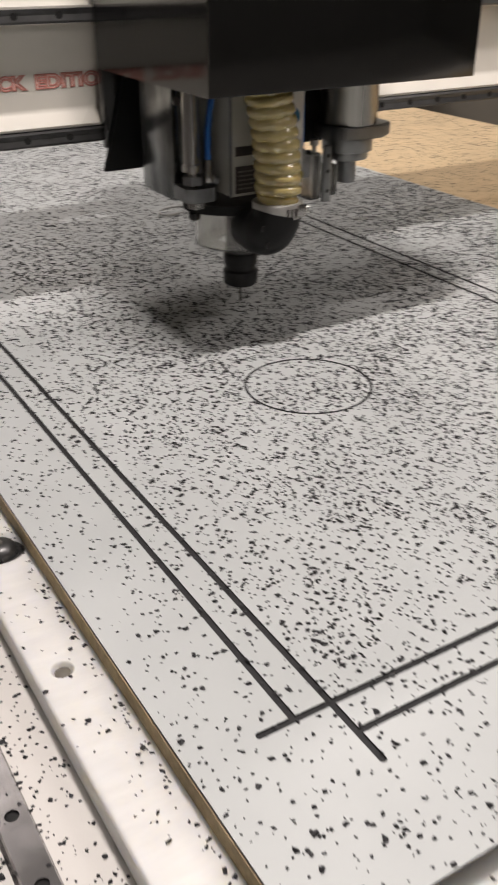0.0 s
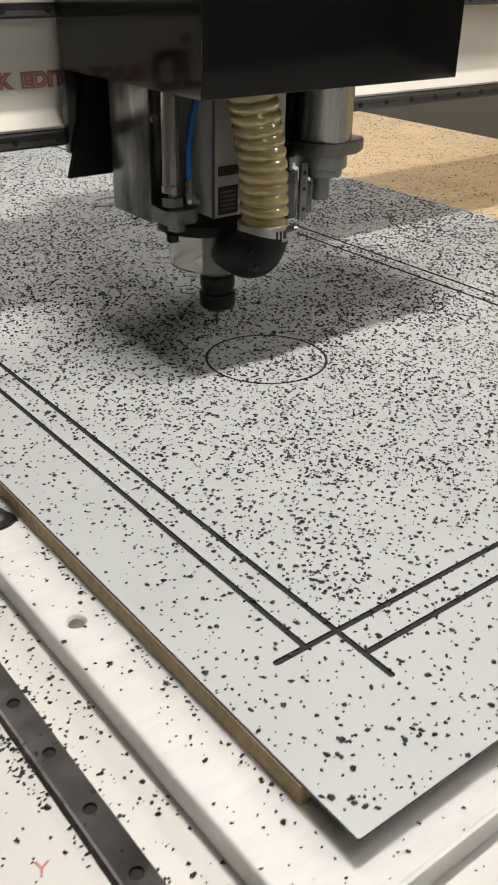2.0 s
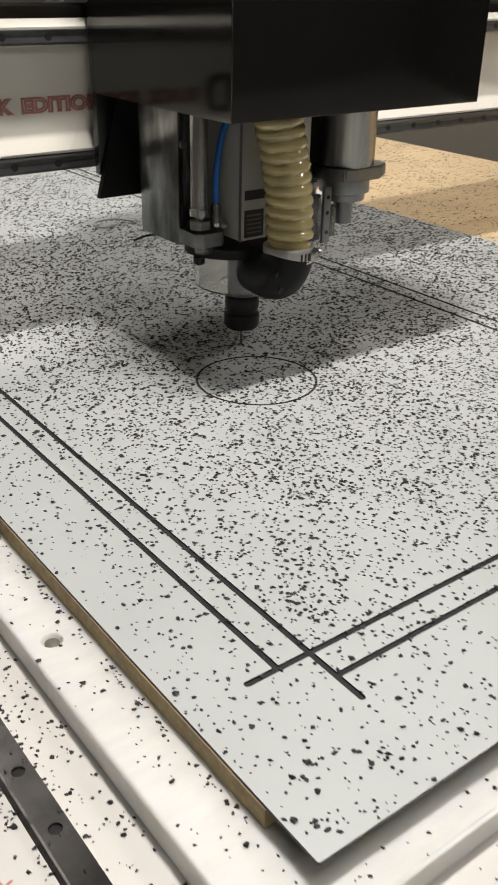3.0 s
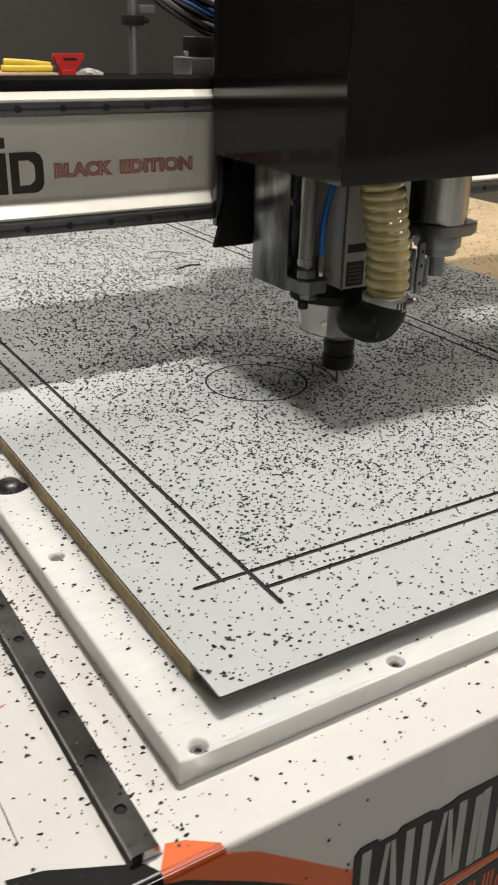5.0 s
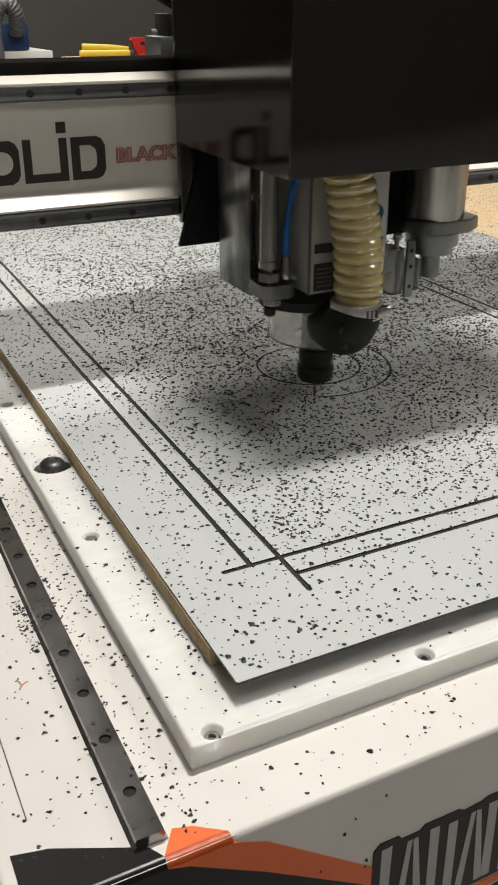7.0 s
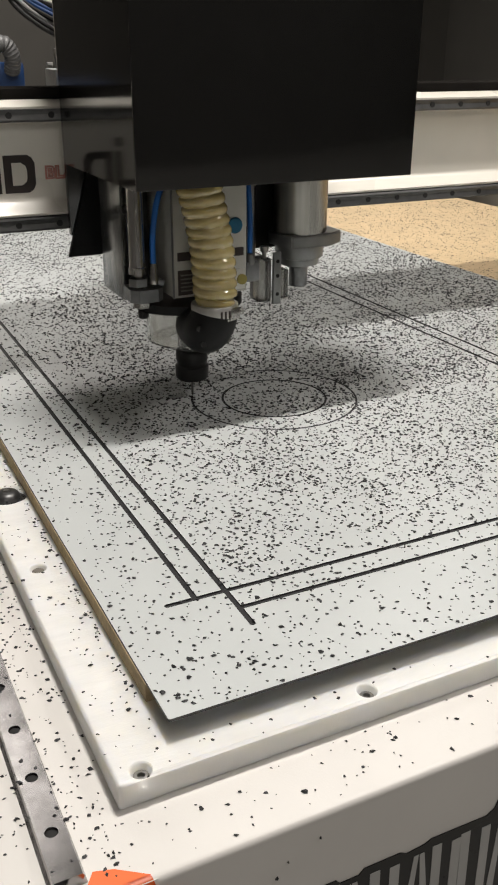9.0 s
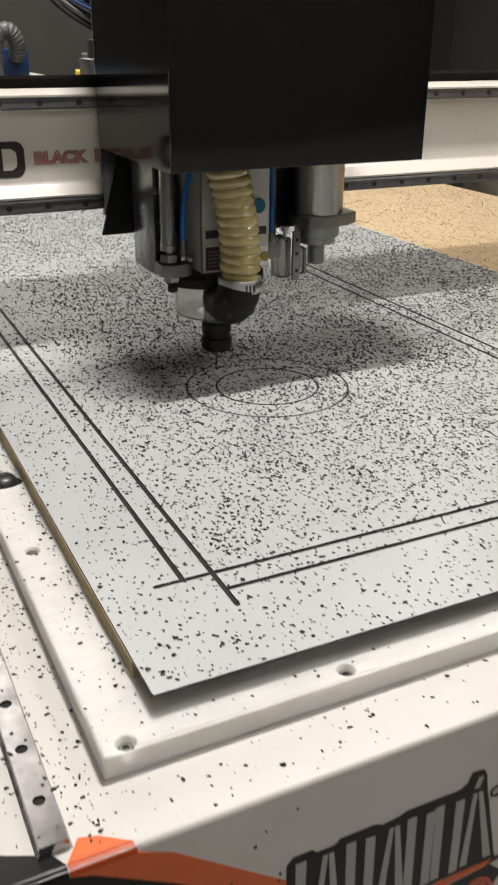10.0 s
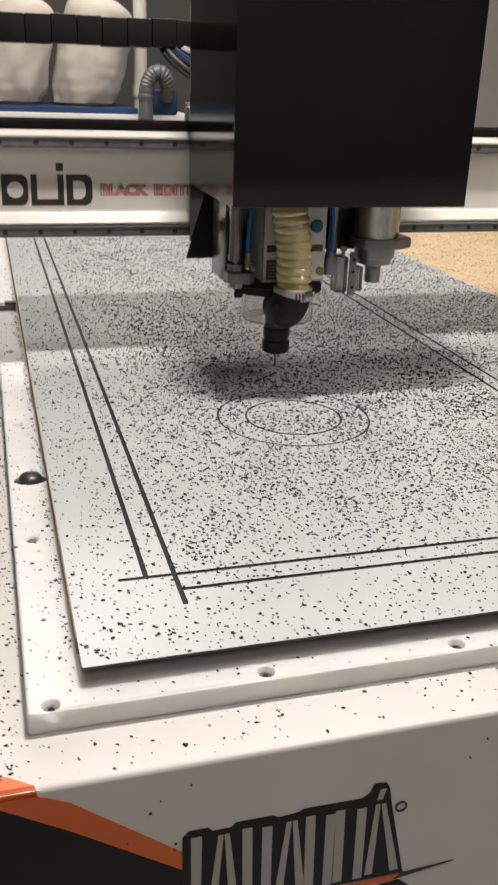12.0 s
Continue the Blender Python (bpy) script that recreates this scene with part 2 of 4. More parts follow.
# ---- room ----
def room():
    x0, x1, y0, y1, z0, z1 = -3.6, 5.2, -3.4, 6.5, -0.95, 3.0
    tagged(boxp("floor", "floor", None, x0, x1, y0, y1, z0 - 0.1, z0), "grey worn concrete workshop floor", "floor", kind="structure")
    tagged(boxp("ceiling", "wallgrey", None, x0, x1, y0, y1, z1, z1 + 0.1), "pale grey plain workshop ceiling", "ceiling", kind="structure")
    tagged(boxp("wall_north", "wall", None, x0, x1, y1, y1 + 0.1, z0, z1), "dark charcoal painted workshop wall", "wall", kind="structure")
    tagged(boxp("wall_south", "walldim", None, x0, x1, y0 - 0.1, y0, z0, z1), "plain dark grey workshop wall", "wall", kind="structure")
    tagged(boxp("wall_west", "walldim", None, x0 - 0.1, x0, y0, y1, z0, z1), "plain dark grey workshop wall", "wall", kind="structure")
    tagged(boxp("wall_east", "wall", None, x1, x1 + 0.1, y0, y1, z0, z1), "dark charcoal painted workshop wall", "wall", kind="structure")


room()

# ---- machine bed, plate, board, sheet ----
BED, PLATE, BOARD = -0.047, -0.0215, -0.003


def machine_bed():
    bed = tagged(new("machine_bed"), "cream painted steel machine bed with black and orange front", "machine bed")
    bm = made(box, -0.335, 1.86, -0.25, 2.62, -0.92, BED)
    es = [e for e in bm.edges if all(abs(v.co.z - BED) < 1e-5 for v in e.verts)]
    bmesh.ops.bevel(bm, geom=es, offset=0.006, segments=4, affect="EDGES", profile=0.5)
    part("body", bm, "paint", bed)
    # front graphics lie on the face, each a thin vinyl film
    f = -0.2502
    low = [(-0.205, -0.0590), (-0.142, -0.100), (-0.041, -0.173), (0.165, -0.328), (0.304, -0.438)]
    part("black_film", made(prism, [(-0.322, -0.0530), (-0.2220, -0.0530), (-0.2215, -0.0532)] + low + [(0.5, -0.6), (0.5, -0.9), (-0.322, -0.9)], f - 0.0005, f), "blackvinyl", bed, "black vinyl film", False)
    part("orange_stripe", made(prism, [(-0.2215, -0.053), (-0.170, -0.053), (-0.142, -0.067), (-0.041, -0.151), (0.171, -0.322), (0.304, -0.429)] + low[::-1], f - 0.0007, f), "orange", bed, "orange vinyl stripe", False)
    part("orange_corner", made(prism, [(-0.2220, -0.244), (-0.2085, -0.2240), (-0.194, -0.2285), (-0.172, -0.244)], BED, BED + 0.0004, "z"), "orange", bed, "orange vinyl stripe", False)
    part("black_corner", made(prism, [(-0.322, -0.244), (-0.2225, -0.244), (-0.2295, -0.232), (-0.295, -0.201), (-0.322, -0.195)], BED, BED + 0.0004, "z"), "blackvinyl", bed, "black vinyl film", False)
    # brand panel: stepped dark backing, upright and slanted grey bars, slash, rings
    part("logo_backing", made(prism, [(-0.050, -0.236), (-0.051, -0.218), (-0.042, -0.209), (-0.042, -0.133), (-0.036, -0.126), (-0.017, -0.126), (-0.013, -0.131), (0.005, -0.131), (0.010, -0.126), (0.046, -0.126), (0.053, -0.130), (0.072, -0.128), (0.078, -0.125), (0.138, -0.126),
         (0.146, -0.121), (0.150, -0.110), (0.163, -0.111), (0.167, -0.118), (0.170, -0.135), (0.193, -0.237)], f - 0.0010, f), "blackvinyl", bed, "black logo backing", False)

    def bar(x0, x1, z0, u0, u1, z1):
        part("logo_bar", made(prism, [(x0, z0), (x1, z0), (u1, z1), (u0, z1)], f - 0.0014, f), "greyink", bed, "grey logo bar", False)
    bar(-0.0330, -0.0235, -0.222, -0.0340, -0.0235, -0.134)
    bar(-0.0440, -0.0245, -0.231, -0.0440, -0.0235, -0.2225)
    for x0, top, x1 in ((-0.016, -0.004, 0.015), (0.052, 0.064, 0.084), (0.149, 0.157, 0.187)):
        bar(x0, x0 + 0.0085, -0.230, top - 0.0035, top + 0.0015, -0.137)
        bar(x1 - 0.0095, x1, -0.231, top + 0.0025, top + 0.0075, -0.137)
    for x0, x1 in ((0.019, 0.048), (0.083, 0.113), (0.114, 0.146)):
        bar(x0, x0 + 0.0100, -0.231, x0 - 0.003, x0 + 0.007, -0.135)
        bar(x1 - 0.0100, x1, -0.232, x1 - 0.0120, x1 - 0.002, -0.138)
    bar(0.154, 0.160, -0.131, 0.157, 0.1635, -0.118)
    part("logo_slash", made(prism, [(-0.060, -0.260), (-0.049, -0.238), (0.052, -0.2405), (0.190, -0.2385), (0.181, -0.2455), (0.053, -0.2505)], f - 0.0012, f), "orange", bed, "orange logo slash", False)
    part("slash_tip", made(prism, [(0.190, -0.2385), (0.252, -0.236), (0.181, -0.2455)], f - 0.0012, f), "ink", bed, "dark logo slash tip", False)
    part("logo_backing", made(prism, [(0.052, -0.322), (0.055, -0.275), (0.070, -0.256), (0.190, -0.2475), (0.207, -0.264), (0.196, -0.281), (0.205, -0.300), (0.180, -0.333), (0.08, -0.333)], f - 0.0009, f), "blackvinyl", bed, "black logo backing", False)
    for cx in (0.0755, 0.1755):
        for w in (0.0, 0.006, 0.012):
            bm = bmesh.new()
            rx, rz = 0.0235 - w, 0.0310 - w
            for q in range(20):
                a0, a1 = 2 * math.pi * q / 20, 2 * math.pi * (q + 1) / 20
                prism(bm, [(cx + g * math.cos(a) * rx, -0.289 + g * math.sin(a) * rz) for g, a in ((1, a0), (1, a1), (0.82, a1), (0.82, a0))], f - 0.0013, f)
            part("logo_ring", bm, "redorange", bed, "orange logo ring", False)
    for k in range(6):
        x0 = 0.105 + 0.006 * k + (0.008 if k > 2 else 0)
        part("accent_bar", made(prism, [(x0, -0.318), (x0 + 0.004, -0.318), (x0 + 0.006, -0.262), (x0 + 0.002, -0.262)], f - 0.0013, f), "redorange", bed, "orange logo bar", False)
    bm = bmesh.new()
    for q in range(20):
        a0, a1 = 2 * math.pi * q / 20, 2 * math.pi * (q + 1) / 20
        prism(bm, [(0.182 + g * math.cos(a), -0.146 + g * math.sin(a)) for g, a in ((0.0066, a0), (0.0066, a1), (0.0048, a1), (0.0048, a0))], f - 0.0013, f)
    part("logo_ring", bm, "ink", bed, "small dark ring mark", False)
    arc = [math.pi * (0.5 + 0.5 * k / 6) for k in range(7)]
    wrap = [(-0.244 + 0.0068 * math.cos(a), -0.053 + 0.0068 * math.sin(a)) for a in arc] + [(-0.244 + 0.0060 * math.cos(a), -0.053 + 0.0060 * math.sin(a)) for a in arc[::-1]]
    part("black_wrap", made(prism, wrap, -0.326, -0.2225, "x"), "blackvinyl", bed, "black vinyl film")
    bm = bmesh.new()
    rows = []
    for k, a in enumerate(arc):
        p = (-0.244 + 0.0068 * math.cos(a), -0.053 + 0.0068 * math.sin(a))
        rows.append([bm.verts.new((x, *p)) for x in (-0.2220, -0.172 + 0.002 * k / 6)])
    for p, q in zip(rows, rows[1:]):
        bm.faces.new((p[0], p[1], q[1], q[0]))
    bmesh.ops.solidify(bm, geom=bm.faces, thickness=0.0002)
    part("orange_wrap", bm, "orange", bed, "orange vinyl stripe")
    # highlight of the glossy bend, built as a thin bright line
    part("bend_highlight", made(sweep, [(-0.334, -0.2486, -0.0484), (-0.168, -0.2486, -0.0484)], 0.0004, 8), "clampsteel", bed, "thin bright line standing in for the bend's highlight")
    part("seam", made(box, -0.3040, -0.3030, -0.168, 0.058, BED, BED + 0.0003), "darksteel", bed, "thin dark seam", False)
    return bed


machine_bed()


def linear_rail(x):
    rail = tagged(new("linear_rail"), "dark steel linear rail with bolt holes on the bed", "rail")
    bm = bmesh.new()
    w = 0.0118
    prism(bm, [(x - w - 0.002, BED), (x + w + 0.002, BED), (x + w - 0.0015, BED + 0.004), (x + w, BED + 0.0075), (x + w - 0.001, BED + 0.0105), (x - w + 0.001, BED + 0.0105), (x - w, BED + 0.0075), (x - w + 0.0015, BED + 0.004)], -0.231, 2.55, "y")
    body = part("body", bm, "rail", rail)
    ys = [-0.186 + 0.0605 * k for k in range(20)]
    bm = bmesh.new()
    for y in ys:
        lathe(bm, [(0.0052, BED + 0.003), (0.0052, BED + 0.02)], (x, y, 0), 18)
    carve(body, [bm])
    hd = made(lathe, [(0.0050, 0), (0.0050, 0.0050), (0.0044, 0.0054)], (0, 0, 0), 14)
    me = mesh_of("bolt", hd)
    me.materials.append(M["hole"])
    for y in ys:
        ob = new("bolt", me)
        ob.parent, ob.location = rail, (x, y, BED + 0.0031)
    return rail


linear_rail(-0.2275)

HOLES = [(-0.1515 + 0.211 * k, -0.1705 + 0.003 * min(k, 1)) for k in range(5)] + [(-0.1505, 0.1575), (-0.152, 0.56), (-0.152, 0.98), (-0.152, 1.40)]


def base_plate():
    plate = tagged(boxp("base_plate", "hdpe", None, -0.1735, 1.84, -0.1798, 2.5, BED, PLATE, bevel=0.0035, seg=5), "thick white plastic base plate with drilled holes", "base plate")
    bm = bmesh.new()
    for x, y in HOLES:
        lathe(bm, [(0.0085, PLATE - 0.013), (0.0085, PLATE - 0.002), (0.0105, PLATE + 0.001)], (x, y, 0), 24)
    lathe(bm, [(0.026, PLATE - 0.012), (0.026, PLATE + 0.002)], (-0.1430, 0.345, 0), 32)
    carve(plate, [bm])
    for p in plate.data.polygons:
        p.use_smooth = abs(p.normal.z) < 0.999
    for x, y in HOLES:
        b = tagged(lathep("hex_bolt", "bolt", None, [(0.0065, PLATE - 0.013), (0.0065, PLATE - 0.006), (0.0055, PLATE - 0.0055), (0.0032, PLATE - 0.0055), (0.003, PLATE - 0.009)], (x, y, 0), 18), "dirty steel socket bolt sunk in the white plate", "bolt", "bolts in the base plate")
    tagged(lathep("sawdust_plug", "cabinet", None, [(0.0062, PLATE - 0.0054), (0.0066, PLATE - 0.0035), (0.004, PLATE - 0.002), (0.001, PLATE - 0.0018)], (-0.1505, 0.1575, 0), 16), "brown packed sawdust in a plate hole", "sawdust")
    k = tagged(new("hold_down_knob"), "dark steel hold-down nut in the base plate", "knob")
    lathep("washer", "darksteel", k, [(0.024, PLATE - 0.012), (0.024, PLATE - 0.007), (0.022, PLATE - 0.006)], (-0.1430, 0.345, 0))
    lathep("nut", "darksteel", k, [(0.0165, PLATE - 0.006), (0.0172, PLATE - 0.003), (0.0160, PLATE + 0.001), (0.0130, PLATE + 0.0045), (0.007, PLATE + 0.0065)], (-0.1430, 0.345, 0), 28)
    lathep("stud", "bolt", k, [(0.004, PLATE + 0.0065), (0.0035, PLATE + 0.0080)], (-0.1430, 0.345, 0), 12)


base_plate()


def boards():
    tagged(boxp("spoil_board", "mdf", None, -0.1205, 1.845, -0.098, 2.36, PLATE, BOARD, bevel=0.0008), "raw brown fibreboard sheet on the base plate", "board")
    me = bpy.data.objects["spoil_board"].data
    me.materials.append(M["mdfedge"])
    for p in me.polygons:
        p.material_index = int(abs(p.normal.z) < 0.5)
    c = tagged(new("edge_clamp"), "grey steel edge clamp on the plate", "clamp")
    boxp("body", "alu", c, -0.172, -0.125, 1.33, 1.36, PLATE, PLATE + 0.012, bevel=0.002)
    boxp("jaw", "darksteel", c, -0.150, -0.123, 1.335, 1.355, PLATE + 0.012, PLATE + 0.018, bevel=0.001)


boards()
GX, GY, GW = (-0.0325, 0.0, 0.712, 0.7445), (-0.0325, 0.0), 0.0060
CIRCLE, R_IN, R_OUT = (0.2935, 0.457), 0.0795, 0.1265


def arc_strip(bm, c, r, w, a0, a1, z0, z1, n):
    ring = []
    for k in range(n + 1):
        a = a0 + (a1 - a0) * k / n
        ring.append([bm.verts.new((c[0] + q * math.cos(a), c[1] + q * math.sin(a), z)) for q, z in ((r - w / 2, z0), (r + w / 2, z0), (r + w / 2, z1), (r - w / 2, z1))])
    for a, b in zip(ring, ring[1:]):
        for k in range(4):
            bm.faces.new((a[k], a[(k + 1) % 4], b[(k + 1) % 4], b[k]))
    if a1 - a0 < 6.28:
        bm.faces.new(ring[0])
        bm.faces.new(ring[-1][::-1])
    else:
        bmesh.ops.remove_doubles(bm, verts=bm.verts, dist=1e-6)


def slot(x0, y0, x1, y1):
    """A round-ended slot cutter from one point to another."""
    d = Vector((x1 - x0, y1 - y0)).normalized()
    n = Vector((-d.y, d.x))
    h = GW / 2
    pts = []
    for base, sign in (((x0, y0), -1), ((x1, y1), 1)):
        for k in range(7):
            a = math.pi * (k / 6 - 0.5) * sign * -1
            v = d * math.cos(a) * sign * h - n * math.sin(a) * h * sign
            pts.append((base[0] + v.x, base[1] + v.y))
    c = Vector(((x0 + x1) / 2, (y0 + y1) / 2))
    pts.sort(key=lambda p: math.atan2((Vector(p) - c).dot(n) * 1, (Vector(p) - c).dot(d)))
    return made(prism, pts, -0.0018, 0.004, "z")


def composite_sheet():
    bm = made(box, -0.1195, 1.120, -0.1505, 2.29, BOARD + 0.0002, 0.0)
    es = [e for e in bm.edges if abs(e.verts[0].co.x - e.verts[1].co.x) < 1e-6 and abs(e.verts[0].co.y - e.verts[1].co.y) < 1e-6]
    bmesh.ops.bevel(bm, geom=es, offset=0.0022, segments=4, affect="EDGES", profile=0.5)
    ob = part("composite_sheet", bm, "sheet", None)
    cuts = [slot(GX[0], 0.0, GX[0], 2.2), slot(0.0, -0.0612, 0.0, 2.2), slot(GX[2], 0.0, GX[2], 2.2), slot(GX[3], -0.03, GX[3], 2.2), slot(-0.0618, 0.0, 0.81, 0.0), slot(0.0, GY[0], 0.745, GY[0])]
    bm = bmesh.new()
    arc_strip(bm, CIRCLE, R_IN, 0.0034, 0, 2 * math.pi, -0.0016, 0.003, 96)
    cuts.append(bm)
    carve(ob, cuts)
    ob.data.materials.clear()
    ob.data.materials.append(M["sheet"])
    ob.data.materials.append(M["core"])
    ob.data.materials.append(M["rim"])
    for p in ob.data.polygons:
        rim = abs(p.normal.z) < 0.1 and (p.center.y < -0.150 or p.center.x < -0.119)
        p.material_index = 2 if rim else 0 if p.center.z > -1e-5 and p.normal.z > 0.9 else 1
    for p in ob.data.polygons:
        p.use_smooth = False
    return tagged(ob, "pale grey composite sheet with engraved frame lines and circles", "sheet")


SHEET = composite_sheet()


def chips():
    """Loose cutting chips: small irregular shards scattered over the surfaces."""
    rng = np.random.default_rng(7)
    regions = [  # x0, x1, y0, y1, z, per square metre, kind of thinning
        (-0.117, 1.115, -0.148, 2.2, 0.0, 47000, 1), (-0.172, -0.124, -0.18, 2.0, PLATE, 7000, 0), (-0.124, 1.3, -0.18, -0.153, PLATE, 4500, 0),
        (-0.212, -0.175, -0.235, 1.2, BED, 25000, 0), (-0.33, -0.242, -0.235, 1.0, BED, 6500, 0), (-0.175, 1.3, -0.240, -0.184, BED, 6400, 0), (-0.131, -0.1238, -0.09, 1.6, PLATE, 42000, 0),
        (1.122, 1.84, 0.3, 2.3, BOARD, 9000, 0), (-0.254, -0.241, 0.02, 0.11, BED, 110000, 0), (-0.2475, -0.2415, -0.2, 0.9, BED, 25000, 0), (-0.2135, -0.209, -0.2, 0.9, BED, 25000, 0), (-0.238, -0.217, -0.23, 0.9, BED + 0.0105, 6000, 0)]
    verts, faces = [], []
    for x0, x1, y0, y1, z, dens, thin in regions:
        n = int((x1 - x0) * (y1 - y0) * dens)
        xs, ys, rr = rng.uniform(x0, x1, n), rng.uniform(y0, y1, n), rng.uniform(0, 1, n)
        sz = np.clip(rng.lognormal(-6.39, 0.38, n), 0.0008, 0.0033)
        for x, y, r, s in zip(xs, ys, rr, sz):
            keep = 0.58 + 0.38 * noise.noise((x * 9, y * 9, z * 50)) + 0.27 * noise.noise((x * 42, y * 42, 3))
            if thin:
                d = min(x, y)  # thinner outside the engraved frame, thicker inside
                keep *= 0.37 if d < -0.02 else 0.55 + 0.75 * min(1, max(0, d) / 0.16)
                keep *= 0.52 if y > 1.2 else 0.78 if y > 0.8 else 1.0
                s *= 1.12 if y > 0.4 else 0.94 if d < -0.02 else 1.0
            if z < BOARD:
                s *= 0.9
            if r > keep:
                continue
            k, a0, m = len(verts), rng.uniform(0, 6.28), int(rng.integers(4, 8))
            st, h = rng.uniform(0.55, 1.0), s * rng.uniform(0.25, 0.8)
            c, sn = math.cos(a0), math.sin(a0)
            for q in range(m):
                a = 6.28 * (q + rng.uniform(-0.3, 0.3)) / m
                u, v = s * math.cos(a) * rng.uniform(0.7, 1.2), s * st * math.sin(a) * rng.uniform(0.6, 1.2)
                verts.append((x + c * u - sn * v, y + sn * u + c * v, z + 0.0002 + rng.uniform(0, 0.4) * h))
            verts.append((x + rng.uniform(-0.3, 0.3) * s, y + rng.uniform(-0.3, 0.3) * s, z + h + 0.0002))
            verts.append((x, y, z))
            for q in range(m):
                faces.append((k + q, k + (q + 1) % m, k + m))
                faces.append((k + (q + 1) % m, k + q, k + m + 1))
    for _ in range(26):  # a few chips cling to the bed's front face
        x, z, r, k = rng.uniform(-0.1, 0.9), rng.uniform(-0.30, -0.065), rng.uniform(0.0008, 0.0022), len(verts)
        for q in range(5):
            a = 6.28 * (q + rng.uniform(-0.3, 0.3)) / 5
            verts.append((x + r * math.cos(a), -0.2503, z + r * math.sin(a) * 1.4))
        verts.append((x, -0.2522, z))
        faces += [(k + q, k + (q + 1) % 5, k + 5) for q in range(5)]
    me = bpy.data.meshes.new("chips")
    me.from_pydata(verts, [], faces)
    me.materials.append(M["chip"])
    tagged(new("chips", me), "scattered small black plastic cutting chips", "chips", kind="stuff")


chips()


# ---- gantry ----
def gantry():
    g = tagged(new("gantry"), "cream gantry beam with two dark steel rails and printed front", "gantry")
    prof = [(0.43, 0.236), (0.190, 0.236), (0.190, 0.2575), (0.178, 0.2585), (0.177, 0.262), (0.184, 0.2685), (0.194, 0.2765), (0.1975, 0.2805), (0.198, 0.284), (0.198, 0.373), (0.1955, 0.379), (0.1955, 0.391), (0.190, 0.393), (0.190, 0.4105), (0.179, 0.4115), (0.179, 0.4145), (0.1935, 0.4235), (0.43, 0.4235)]
    part("beam", made(prism, prof, -0.34, 2.0, "x"), "cream", g)
    boxp("top_cover", "tabletop", g, -0.34, 2.0, 0.194, 0.290, 0.4237, 0.4385, bevel=0.0015, label="black top cover")
    for z0 in (0.2365, 0.3935):
        r = part("gantry_rail", made(prism, [(0.1895, z0), (0.1895, z0 + 0.0205 - 0.003 * (z0 > 0.3)), (0.176, z0 + 0.0205 - 0.003 * (z0 > 0.3)), (0.1745, z0 + 0.0175), (0.177, z0 + 0.0105), (0.1745, z0 + 0.003), (0.176, z0)], -0.34, 2.0, "x"), "darksteel", g, "dark steel rail")
        bm = made(lathe, [(0.0047, -0.0012), (0.0047, 0.0), (0.003, 0.0002)], (0, 0, 0), 14, "y")
        me = mesh_of("rail_bolt", bm)
        me.materials.append(M["hole"])
        for k in range(36):
            b = new("rail_bolt", me)
            b.parent, b.location = r, (-0.333 + 0.0625 * k, 0.1763, z0 + 0.0095)
    for x0, x1 in ((-0.34, -0.20), (1.87, 2.0)):
        boxp("upright", "cream", g, x0, x1, 0.20, 0.42, BED + 0.0115, 0.2355, bevel=0.004)
    # printed marks: dark blocks and a line of red outlined capitals
    y = 0.1978
    for x0 in (-0.200, -0.147, -0.031):
        bm = made(prism, [(x0, 0.291), (x0 + 0.036, 0.291), (x0 + 0.043, 0.295), (x0 + 0.047, 0.303), (x0 + 0.047, 0.334), (x0 + 0.043, 0.342), (x0 + 0.036, 0.346), (x0, 0.346)], y - 0.0004, y)
        blk = part("print_block", bm, "ink", g, "dark printed block", False)
        if x0 > -0.1:
            ins = [(x0 + 0.012, 0.302), (x0 + 0.026, 0.302), (x0 + 0.033, 0.307), (x0 + 0.0345, 0.312), (x0 + 0.0345, 0.325), (x0 + 0.033, 0.330), (x0 + 0.026, 0.335), (x0 + 0.012, 0.335)]
            part("print_inset", made(prism, ins, y - 0.0007, y - 0.0003), "cream", blk, "rounded light inset", False)
        else:
            part("print_inset", made(lathe, [(0.0145, -0.0002), (0.0145, 0.0)], (x0 + 0.024, y - 0.0005, 0.3185), 24, "y"), "cream", blk, "round light inset")
    part("print_block", made(prism, [(-0.095, 0.291), (-0.036, 0.291), (-0.036, 0.346), (-0.047, 0.346), (-0.047, 0.302), (-0.084, 0.302), (-0.084, 0.346), (-0.095, 0.346)], y - 0.0004, y), "ink", g, "dark printed block", False)
    part("print_block", made(prism, [(-0.049, 0.352), (-0.036, 0.352), (-0.036, 0.366), (-0.049, 0.366)], y - 0.0004, y), "ink", g, "dark printed block", False)
    for word, x0, x1 in (("BLACK", 0.031, 0.121), ("EDITION", 0.131, 0.251)):
        me = lettering(word, x0, x1, 0.3085, 0.3295, y - 0.0003)
        me.materials.append(M["red"])
        ob = new("lettering", me)
        ob.parent = g
        ob["label"] = "red outlined printed capitals"
    return g


